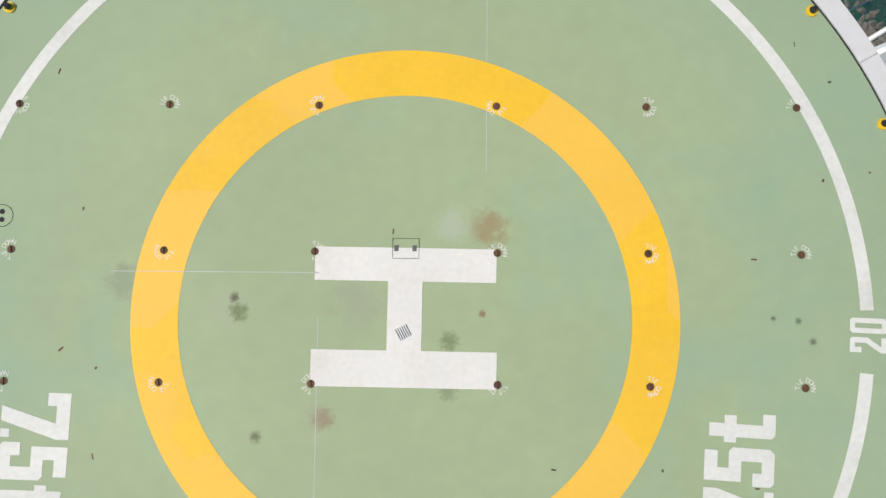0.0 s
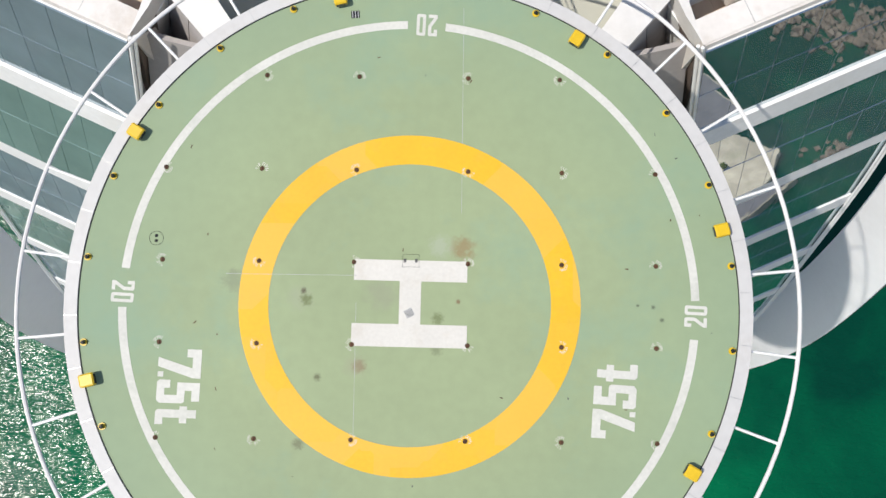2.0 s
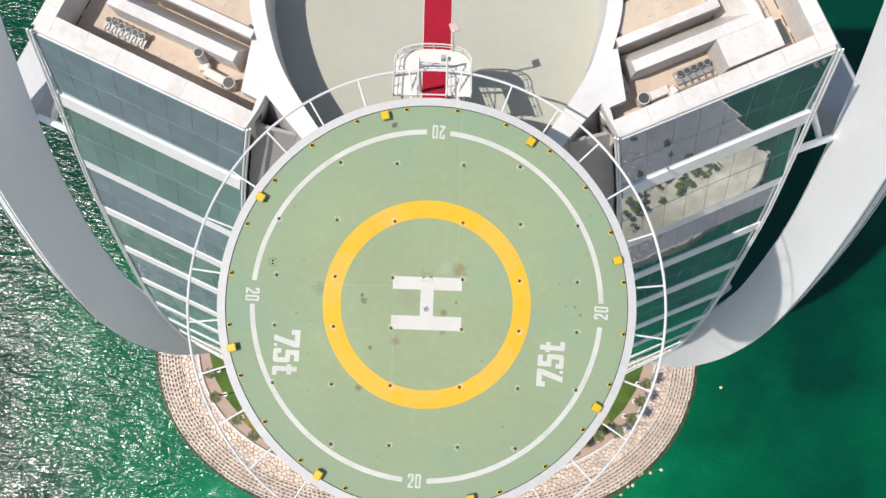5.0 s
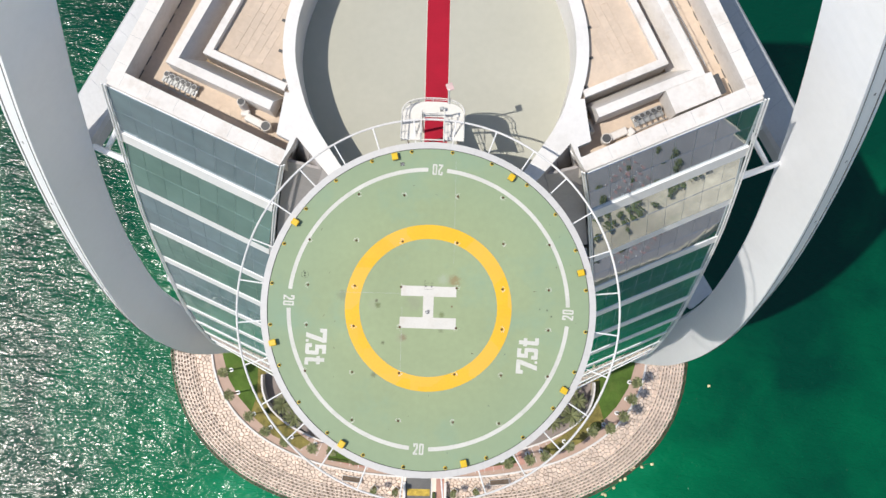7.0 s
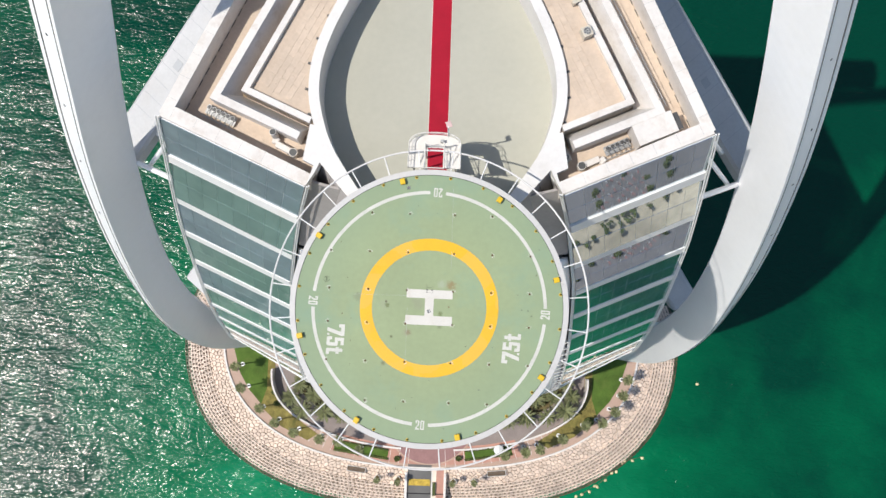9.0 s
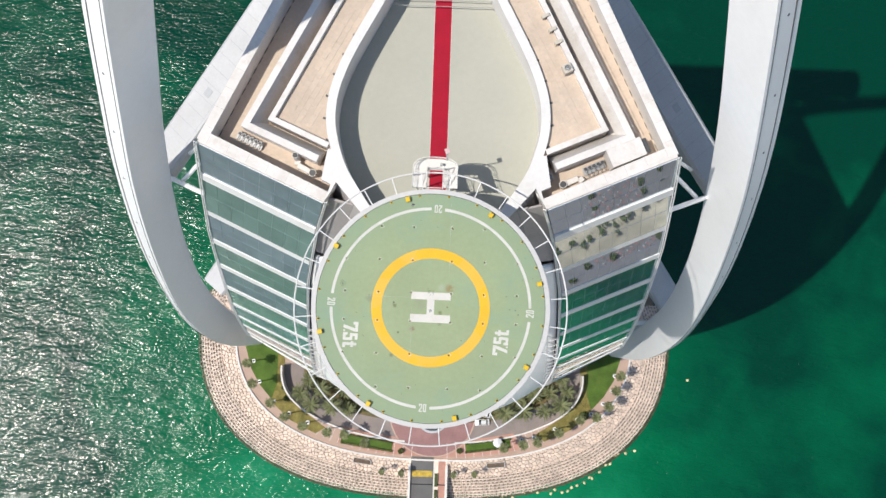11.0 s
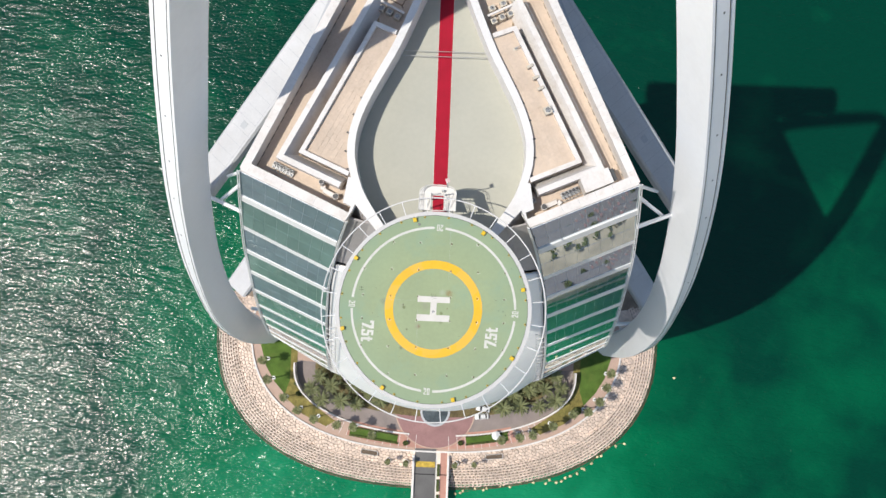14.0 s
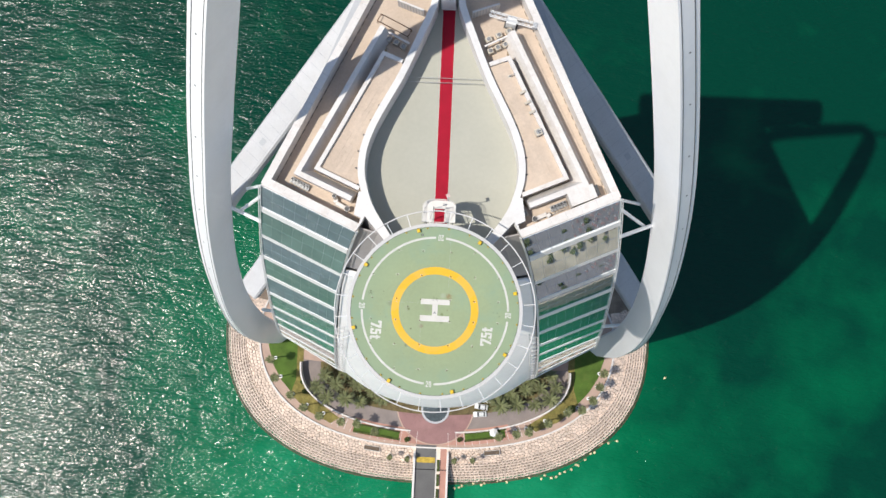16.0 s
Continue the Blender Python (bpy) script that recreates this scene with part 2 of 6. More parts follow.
def loft(bm, rings, closed=True, caps=True):
    rows = [[bm.verts.new(p) for p in ring] for ring in rings]
    for p, q in zip(rows, rows[1:]):
        n = len(p)
        for k in range(n if closed else n - 1):
            bm.faces.new((p[k], p[(k + 1) % n], q[(k + 1) % n], q[k]))
    if caps and closed:
        bm.faces.new(rows[0][::-1])
        bm.faces.new(rows[-1])
    bmesh.ops.recalc_face_normals(bm, faces=bm.faces)
    return bm


def interp(table, z):
    """Values at z from rows of z, value, value ... along a smooth curve."""
    table = sorted(table)
    zs = [r[0] for r in table]
    out = []
    i = max(0, min(len(zs) - 2, next((k for k in range(len(zs) - 1) if z <= zs[k + 1]), len(zs) - 2)))
    for j in range(1, len(table[0])):
        f = [r[j] for r in table]
        h = zs[i + 1] - zs[i]
        u = (z - zs[i]) / h
        d = lambda k: (f[min(k + 1, len(f) - 1)] - f[max(k - 1, 0)]) / (zs[min(k + 1, len(f) - 1)] - zs[max(k - 1, 0)])
        p, q = d(i) * h, d(i + 1) * h
        out.append((2 * u**3 - 3 * u**2 + 1) * f[i] + (u**3 - 2 * u**2 + u) * p + (3 * u**2 - 2 * u**3) * f[i + 1] + (u**3 - u**2) * q)
    return out


def letters(text):
    """The flat mesh of a text in the built-in font, as vertices and faces, one unit high."""
    cu = bpy.data.curves.new("text", "FONT")
    cu.body, cu.size = text, 1.4
    cu.align_x, cu.align_y = "CENTER", "CENTER"
    cu.resolution_u = 4
    ob = new("text", cu)
    dg = bpy.context.evaluated_depsgraph_get()
    me = bpy.data.meshes.new_from_object(ob.evaluated_get(dg))
    v = [p.co.copy() for p in me.vertices]
    f = [tuple(p.vertices) for p in me.polygons]
    bpy.data.objects.remove(ob)
    lo = Vector((min(p.x for p in v), min(p.y for p in v)))
    hi = Vector((max(p.x for p in v), max(p.y for p in v)))
    mid, tall = (lo + hi) / 2, hi.y - lo.y
    return [Vector(((p.x - mid.x) / tall, (p.y - mid.y) / tall, 0)) for p in v], f, (hi.x - lo.x) / tall

# ---- sea and land ----
def sea_material():
    """Clear green water over a pale bed near the island: depth in the colour, wind waves at four sizes in the relief."""
    m = bpy.data.materials.new("emerald_sea_water")
    m.use_nodes = True
    n, l = m.node_tree.nodes, m.node_tree.links
    b = n["Principled BSDF"]
    b.inputs["Roughness"].default_value = 0.155
    b.inputs["IOR"].default_value = 1.33
    b.inputs["Specular IOR Level"].default_value = 0.40
    geo = n.new("ShaderNodeNewGeometry")
    # pale shallows round the island's shoreward side
    d = n.new("ShaderNodeVectorMath")
    d.operation = "DISTANCE"
    d.inputs[1].default_value = (-12, -62, 0)
    l.new(geo.outputs["Position"], d.inputs[0])
    near = n.new("ShaderNodeMapRange")
    near.interpolation_type = "SMOOTHSTEP"
    near.inputs[1].default_value, near.inputs[2].default_value = 150, 35
    near.inputs[3].default_value, near.inputs[4].default_value = 0.0, 0.62
    l.new(d.outputs["Value"], near.inputs[0])
    total = near.outputs[0]
    for scale, amount in ((0.011, 0.34), (0.045, 0.22)):
        bed = n.new("ShaderNodeTexNoise")
        bed.inputs["Scale"].default_value, bed.inputs["Detail"].default_value, bed.inputs["Distortion"].default_value = scale, 4, 0.4
        l.new(geo.outputs["Position"], bed.inputs["Vector"])
        mr = n.new("ShaderNodeMapRange")
        mr.inputs[1].default_value, mr.inputs[2].default_value = 0.33, 0.68
        mr.inputs[3].default_value, mr.inputs[4].default_value = -amount / 2, amount / 2
        l.new(bed.outputs["Fac"], mr.inputs[0])
        add = n.new("ShaderNodeMath")
        add.operation = "ADD"
        l.new(total, add.inputs[0])
        l.new(mr.outputs[0], add.inputs[1])
        total = add.outputs[0]
    ramp = n.new("ShaderNodeValToRGB")
    ramp.color_ramp.elements[0].color = (0.000, 0.038, 0.021, 1)
    ramp.color_ramp.elements[1].color = (0.010, 0.26, 0.115, 1)
    middle = ramp.color_ramp.elements.new(0.45)
    middle.color = (0.000, 0.115, 0.045, 1)
    l.new(total, ramp.inputs[0])
    l.new(ramp.outputs[0], b.inputs["Base Color"])
    # swell, wind waves with long crests, chop and ripples
    last = None
    for s, strength, dist, stretch, turn, detail in ((0.04, 0.5, 1.3, (0.6, 1.5, 1), 12, 2), (0.18, 0.75, 0.68, (0.6, 1.6, 1), 20, 2), (0.84, 0.95, 0.26, (0.62, 1.4, 1), 16, 2), (2.0, 0.6, 0.035, (0.8, 1.2, 1), 30, 1)):
        mp = n.new("ShaderNodeMapping")
        mp.inputs["Scale"].default_value = stretch
        mp.inputs["Rotation"].default_value = (0, 0, radians(turn))
        l.new(geo.outputs["Position"], mp.inputs[0])
        t = n.new("ShaderNodeTexNoise")
        t.inputs["Scale"].default_value, t.inputs["Detail"].default_value = s, detail
        t.inputs["Distortion"].default_value = 0.8
        l.new(mp.outputs[0], t.inputs["Vector"])
        u = n.new("ShaderNodeBump")
        u.inputs["Strength"].default_value, u.inputs["Distance"].default_value = strength, dist
        l.new(t.outputs["Fac"], u.inputs["Height"])
        if last:
            l.new(last, u.inputs["Normal"])
        last = u.outputs[0]
    l.new(last, b.inputs["Normal"])
    return m


SEA = sea_material()
S = 4500
tagged(raw("water", [(-S, -S, 0), (S, -S, 0), (S, S, 0), (-S, S, 0)], [(0, 1, 2, 3)], SEA), "rippled emerald green sea water", "water", kind="structure")

GX = -3.0
YC = -2.0


def island_edge(a, b, back, n=220, p=2.4, pb=1.6):
    """The island's plan outline: wide and round to the shore, tapering away from it."""
    out = []
    for k in range(n):
        t = 2 * math.pi * k / n
        c, s = math.cos(t), math.sin(t)
        e, bb = (p, b) if s < 0 else (pb, back)
        x = math.copysign(abs(c) ** (2 / e), c) * a
        y = math.copysign(abs(s) ** (2 / e), s) * bb
        out.append((GX + x, YC + y))
    return out


OUTER = island_edge(73.0, 50.4, 62.0)
INNER = island_edge(62.8, 40.1, 52.5)
Z_LAND = 4.0
ground = part("ground", prism(bmesh.new(), INNER, -2.0, Z_LAND), PATHPINK)
tagged(ground, "pinkish paved island ground behind the sea wall", "ground", kind="structure")
bm = bmesh.new()
loft(bm, [[(x, y, -1.5) for x, y in island_edge(75.3, 52.6, 64.5)], [(x, y, 0.35) for x, y in OUTER], [(x, y, Z_LAND - 0.25) for x, y in INNER]], caps=False)
tagged(part("sea_wall_bank", bm, JOINT), "sloping dark gravel bank under the armour stones", "bank", kind="structure")


def edge_point(u, v, lift=0.0):
    """A point of the bank: u round the island (0 to 1), v from the inner edge (0) to the water (1)."""
    k = (u % 1.0) * len(OUTER)
    i, f = int(k) % len(OUTER), k - int(k)
    j = (i + 1) % len(OUTER)
    p = Vector(INNER[i]).lerp(Vector(INNER[j]), f)
    q = Vector(OUTER[i]).lerp(Vector(OUTER[j]), f)
    r = p.lerp(q, v)
    return Vector((r.x, r.y, (Z_LAND - 0.25) * (1 - v) + 0.35 * v + lift))


def arc_lengths(v, u0, u1, step):
    """Values of u at even steps along the bank."""
    us, last, u = [], None, u0
    while u < u1:
        p = edge_point(u, v)
        if last is None or (p - last).length >= step:
            us.append(u)
            last = p
        u += 0.00025
    return us


rng = random.Random(7)
U0, U1 = 0.46, 1.04


def block_mesh(mat, h, hole):
    w = 0.60
    v, f = [], []
    for s, z in ((w, 0.0), (w * 0.97, h), (hole, h), (hole * 0.9, h - 0.5)):
        v += [(a * s, b * s, z) for a, b in ((-1, -1), (1, -1), (1, 1), (-1, 1))]
    for lvl in (0, 4, 8):
        f += [(lvl + k, lvl + (k + 1) % 4, lvl + 4 + (k + 1) % 4, lvl + 4 + k) for k in range(4)]
    me = bpy.data.meshes.new("armour_block")
    me.from_pydata(v, [], f)
    me.materials.append(mat)
    return me


def joined(pieces):
    v, f = [], []
    for me, m in pieces:
        i = len(v)
        v += [m @ p.co for p in me.vertices]
        f += [tuple(i + j for j in p.vertices) for p in me.polygons]
    return v, f


# hollow concrete armour units in rows, the lowest wet and dark
DRY = [block_mesh(CONCRETE, 0.62 + 0.03 * k, 0.34 + 0.015 * k) for k in range(4)]
WET = [block_mesh(WETBLOCK, 0.60 + 0.03 * k, 0.29) for k in range(3)]
armour = thing("armour_bank", (GX, YC, 0), "rows of hollow pale concrete armour blocks along the water", "armour blocks")
rest, wet, placed = [], [], 0
for row in range(8):
    v = 0.53 + row * 0.092
    for u in arc_lengths(v, U0 + (0.0012 if row % 2 else 0), U1, 1.28):
        c = edge_point(u, v)
        ahead = (edge_point(u + 0.001, v) - c).normalized()
        down = (edge_point(u, v + 0.05) - c).normalized()
        up = ahead.cross(down).normalized()
        if up.z < 0:
            up, down = -up, -down
        lift = up * rng.uniform(-0.06, 0.06)
        m = Matrix(((ahead.x, down.x, up.x, c.x + lift.x - GX), (ahead.y, down.y, up.y, c.y + lift.y - YC), (ahead.z, down.z, up.z, c.z + lift.z), (0, 0, 0, 1)))
        m = m @ Matrix.Rotation(rng.uniform(-0.05, 0.05), 4, "Z")
        if row >= 7:
            wet.append((rng.choice(WET), m))
        elif 0.685 < u < 0.80 and placed < 290:
            placed += 1
            shared("armour_block", rng.choice(DRY), m, armour)
        else:
            rest.append((rng.choice(DRY), m))
tagged(raw("far_block", *joined(rest), CONCRETE, armour), kind="stuff")
tagged(raw("wet_block", *joined(wet), WETBLOCK, armour, "wet dark brown blocks at the waterline"), kind="stuff")

# fitted limestone boulders: cells of a jittered plan, with narrow dark gaps
boulders = thing("boulder_bank", (GX, YC, 0), "bank of fitted pale limestone boulders above the armour blocks", "boulders")
table, run, last = [], 0.0, None
for k in range(1161):
    p = edge_point(U0 + 0.0005 * k, 0.25)
    run += (p - last).length if last else 0.0
    table.append((run, U0 + 0.0005 * k))
    last = p
WIDE = 10.4


def bank_point(s, d, lift):
    return edge_point(interp(table, max(0.0, min(run, s)))[0], d / WIDE, lift) - Vector((GX, YC, 0))


sites = {}
ROWS = 5
for i in range(int(run / 1.2)):
    for j in range(-1, ROWS + 1):
        sites[i, j] = (1.2 * (i + (0.5 if j % 2 else 0)) + rng.uniform(-0.5, 0.5), 0.45 + 1.07 * j + rng.uniform(-0.42, 0.42))
verts, faces, placed = [], [], 0
for (i, j), (cx, cy) in sites.items():
    if not 0 <= j < ROWS:
        continue
    poly = [(cx - 3, cy - 3), (cx + 3, cy - 3), (cx + 3, cy + 3), (cx - 3, cy + 3)]
    for di in (-2, -1, 0, 1, 2):
        for dj in (-2, -1, 0, 1, 2):
            o = sites.get((i + di, j + dj))
            if not o or (di, dj) == (0, 0):
                continue
            nx, ny = o[0] - cx, o[1] - cy
            lim = (nx * nx + ny * ny) / 2 - 0.035 * math.hypot(nx, ny)
            out = []
            for k in range(len(poly)):
                p, q = poly[k], poly[(k + 1) % len(poly)]
                a, b = (p[0] - cx) * nx + (p[1] - cy) * ny - lim, (q[0] - cx) * nx + (q[1] - cy) * ny - lim
                if a <= 0:
                    out.append(p)
                if (a < 0 < b) or (b < 0 < a):
                    t = a / (a - b)
                    out.append((p[0] + (q[0] - p[0]) * t, p[1] + (q[1] - p[1]) * t))
            poly = out
            if not poly:
                break
    poly = [(x, max(0.0, min(5.35, y))) for x, y in poly]
    if len(poly) < 3 or abs(poly[0][0] - cx) > 6:
        continue
    n = len(poly)
    h, tx, ty = rng.uniform(0.22, 0.62), rng.uniform(-0.16, 0.16), rng.uniform(-0.16, 0.16)
    v = []
    for shrink, level in ((1.0, -0.3), (0.985, h - 0.2), (0.90, h - 0.04), (0.72, h + 0.02)):
        v += [bank_point(cx + (x - cx) * shrink, cy + (y - cy) * shrink, level + (x - cx) * tx + (y - cy) * ty) for x, y in poly]
    f = [(r * n + k, r * n + (k + 1) % n, (r + 1) * n + (k + 1) % n, (r + 1) * n + k) for r in range(3) for k in range(n)] + [tuple(range(3 * n, 4 * n))]
    if v[0].y < -20 and placed < 290:
        placed += 1
        raw("boulder", v, f, BOULDER, boulders)
    else:
        base = len(verts)
        verts += v
        faces += [tuple(base + k for k in q) for q in f]
if verts:
    tagged(raw("far_boulder", verts, faces, BOULDER, boulders), kind="stuff")


# low white wall between bank and path
bm = bmesh.new()
loft(bm, [[(x, y, Z_LAND) for x, y in island_edge(62.9, 40.2, 52.6)], [(x, y, Z_LAND + 0.55) for x, y in island_edge(62.9, 40.2, 52.6)],
          [(x, y, Z_LAND + 0.55) for x, y in island_edge(62.4, 39.7, 52.1)], [(x, y, Z_LAND) for x, y in island_edge(62.4, 39.7, 52.1)]], caps=False)
tagged(part("kerb_wall", bm, ROOFWALL), "low cream wall along the island promenade", "wall", kind="structure")


def half_ring(a0, b0, a1, b1, cy, t0, t1, n=60, p=2.2):
    """The plan outline of a band between two ovals, from angle t0 to t1 in degrees."""
    def at(a, b, t):
        c, s = math.cos(radians(t)), math.sin(radians(t))
        return (GX + math.copysign(abs(c) ** (2 / p), c) * a, cy + math.copysign(abs(s) ** (2 / p), s) * b)
    ts = [t0 + (t1 - t0) * k / n for k in range(n + 1)]
    return [at(a1, b1, t) for t in ts] + [at(a0, b0, t) for t in ts[::-1]]


def flat(name, outline, z0, z1, mat, label, category="ground", kind="structure"):
    return tagged(part(name, prism(bmesh.new(), outline, z0, z1), mat), label, category, kind=kind)


# planted ground, lawns, loop road, plaza
for s in (-1, 1):
    lawn = [(60, -4), (59.2, -9), (57.3, -15.4), (54.2, -20.6), (50.0, -25.2), (48.9, -22), (48.3, -12), (47.5, 0)]
    flat("lawn", [(GX + s * x, y) for x, y in lawn][::s], 3.9, Z_LAND + 0.06, GRASS, "mown green lawn beside the promenade", "lawn")
    bed = [(49.0, -3), (48.9, -20), (50.6, -25.4), (44, -31.2), (36, -35.0), (33, -33), (42, -27), (46.6, -19), (46.8, -3)]
    flat("flower_bed", [(GX + s * x, y) for x, y in bed][::s], 3.9, Z_LAND + 0.10, BEDGREEN, "planted bed of dry green groundcover", "flower bed")
    flat("red_path", half_ring(57, 33.6, 61.8, 38.9, -2.0, *((270, 295) if s > 0 else (244, 270)), n=30), 3.9, Z_LAND + 0.04, PATHRED, "terracotta promenade paving by the bridge", "path")
ROADZ = Z_LAND + 0.03
flat("loop_road", half_ring(40.5, 15.5, 46.8, 21.3, -15.0, 176, 364), 3.8, Z_LAND + 0.03, ROAD, "grey brown loop road round the palm garden", "road")
flat("garden_ground", half_ring(13, 6, 40.5, 15.5, -15.0, 176, 364), 3.8, Z_LAND + 0.12, SOIL, "dark planted soil under the palms", "garden")
for t0, t1 in ((178, 262), (278, 362)):
    outer = half_ring(46.8, 21.3, 47.3, 21.8, -15.0, t0, t1)
    half = len(outer) // 2
    rings = []
    for k in range(half):
        (x0, y0), (x1, y1) = outer[k], outer[-1 - k]
        top = Z_LAND + 0.7 + 3.4 * max(0.0, min(1.0, (abs(x0 - GX) - 33) / 12)) ** 1.3
        rings.append([(x0, y0, 3.8), (x0, y0, top), (x1, y1, top), (x1, y1, 3.8)])
    tagged(part("road_wall", loft(bmesh.new(), rings), ROOFWALL), "curved white retaining wall along the loop road", "wall", kind="structure")
bm = bmesh.new()
prism(bm, [(GX + 0.6 + 13.2 * math.cos(2 * math.pi * k / 64), -27.5 + 13.2 * math.sin(2 * math.pi * k / 64)) for k in range(64)], 3.8, Z_LAND + 0.05)
tagged(part("plaza", bm, PLAZA), "round dull red paved forecourt", "plaza", kind="structure")
tagged(part("plaza_edging", annulus(bmesh.new(), 13.2, 13.6, 3.8, Z_LAND + 0.07, n=64, centre=(GX + 0.6, -27.5)), PATHPINK), "thin pale stone edging round the forecourt", "kerb", kind="structure")
POOL = material("dark_pool_water", (0.07, 0.085, 0.09), 0.12, vary=0.3, scale=(0.3, 2))
fountain = thing("fountain", (GX + 0.6, -28.6, Z_LAND + 0.05), "round dark pool with a pale stone rim on the forecourt", "fountain")
part("rim", annulus(bmesh.new(), 4.3, 5.0, 0, 0.35, n=64), GREYPAINT, fountain)
part("pool", prism(bmesh.new(), [(4.35 * math.cos(2 * math.pi * k / 64), 4.35 * math.sin(2 * math.pi * k / 64)) for k in range(64)], 0, 0.18), POOL, fountain, "still dark water")

# bridge
ZB = Z_LAND + 0.3
bridge = thing("bridge", (0, -44, 0), "grey asphalt causeway bridge with a red side path", "bridge")
bx = lambda n, x0, x1, y0, y1, z0, z1, mat, lab="": part(n, box(bmesh.new(), ((x0 + x1) / 2, (y0 + y1) / 2 + 44, (z0 + z1) / 2), (x1 - x0, y1 - y0, z1 - z0)), mat, bridge, lab)
bx("deck", -9.4, 2.9, -330, -41.5, 2.4, ZB, CONCRETE)
bx("roadway", -8.6, -1.5, -330, -41.0, ZB, ZB + 0.02, ASPHALT, "grey asphalt lane")
bx("walkway", 0.0, 2.2, -330, -42, ZB, ZB + 0.03, PATHRED, "terracotta paved walkway")
bx("side_wall", -9.4, -8.7, -330, -43.2, ZB, ZB + 0.9, ROOFWALL)
bx("side_wall", 2.25, 2.9, -330, -43.2, ZB, ZB + 0.9, ROOFWALL)
for y in range(-46, -100, -5):
    bx("planter_hedge", -1.1, -0.2, y - 3.9, y, ZB, ZB + 0.8, HEDGE, "dark clipped hedge in a strip planter")
bx("joint", -9.4, 2.9, -49.6, -49.3, ZB + 0.03, ZB + 0.05, LENS, "dark expansion joint")
bx("kerb", -1.5, -1.1, -330, -43, ZB, ZB + 0.12, ROOFWALL)
part("road_marking", box(bmesh.new(), (-5.0, -2.2, ZB + 0.025), (6.4, 1.9, 0.012)), PAINTYELLOW, bridge, "worn yellow painted hatching")

# the mainland shore, seen only in the glass
bm = bmesh.new()
prism(bm, [(-4000, -4400), (4000, -4400), (4000, -300), (900, -220), (600, -230), (330, -240), (215, -215), (206, -165), (204, -120), (190, -114), (172, -111), (166, -72), (125, -76), (90, -88), (80, -92), (74, -130), (66, -220), (40, -300), (-200, -318), (-900, -300), (-4000, -330)], -2, 3)
SAND = material("beach_sand_and_roads", (0.47, 0.40, 0.30), 0.9, vary=0.3, scale=(0.03, 0.2), stain=(0.20, 0.22, 0.12), stain_scale=0.12, stain_amount=0.5)
tagged(part("mainland", bm, SAND), "sandy mainland shore beyond the bridge", "land", kind="structure")
QUAY = material("grey_quay_paving", (0.17, 0.16, 0.165), 0.9, vary=0.12, scale=(0.03, 0.4), stain=(0.10, 0.09, 0.09), stain_scale=0.12, stain_amount=0.9)
for o in ([(80.5, -92.5), (90, -88.5), (125, -76.5), (165.5, -72.5), (171.5, -110.5), (80, -113)],):
    flat("quay", o, 2.5, 3.06, QUAY, "grey paved quay of the mainland harbour")

# ---- the tower ----
tower = thing("hotel_tower", (0, 0, 0), "white sail-shaped hotel tower with banded glass wings", "tower")
# plan corners of the wings at each height: z, outer x, outer y, inner x, inner y
CORNER = [(0, 41.0, -4.5, 25.0, -10.6), (40, 42.3, -5.8, 26.6, -13.2), (80, 41.2, -5.0, 26.3, -13.2), (100, 39.4, -4.5, 25.2, -12.2), (119.1, 36.9, -3.2, 23.6, -9.8),
          (147.9, 33.7, 1.4, 20.8, -4.3), (176.7, 30.6, 9.3, 17.4, 3.4), (186.3, 29.2, 12.1, 15.8, 6.0), (195.9, 27.7, 15.1, 14.0, 9.0), (205.5, 26.0, 17.6, 11.9, 11.4)]


def lean(z):
    """The tower stands a little out of plumb: its sideways drift at each height below the roof."""
    return 0.011 * (min(z, 205.0) - 205.0)


BACK = (2.5, 62.0)
Z_ROOF = 202.0
Z_PARA = 204.8
Z_COURT = 200.6
Z_UPPER = 204.15


def wing_ring(s, z, inset=0.0):
    ox, oy, ix, iy = interp(CORNER, z)
    f = Vector((ix - ox, iy - oy)).normalized()
    back = Vector((-f.y, f.x))
    back = back if back.y > 0 else -back
    o = Vector((ox, oy)) + back * inset + f * inset
    i = Vector((ix, iy)) + back * inset - f * inset
    grow = (ox - 26.0) * 0.5
    return [(s * p[0] + lean(z), p[1], z) for p in ((o.x, o.y), (i.x, i.y), (4.0, 30.0), (BACK[0], BACK[1] + 2), (BACK[0] + 6 + grow * 0.5, BACK[1]))]


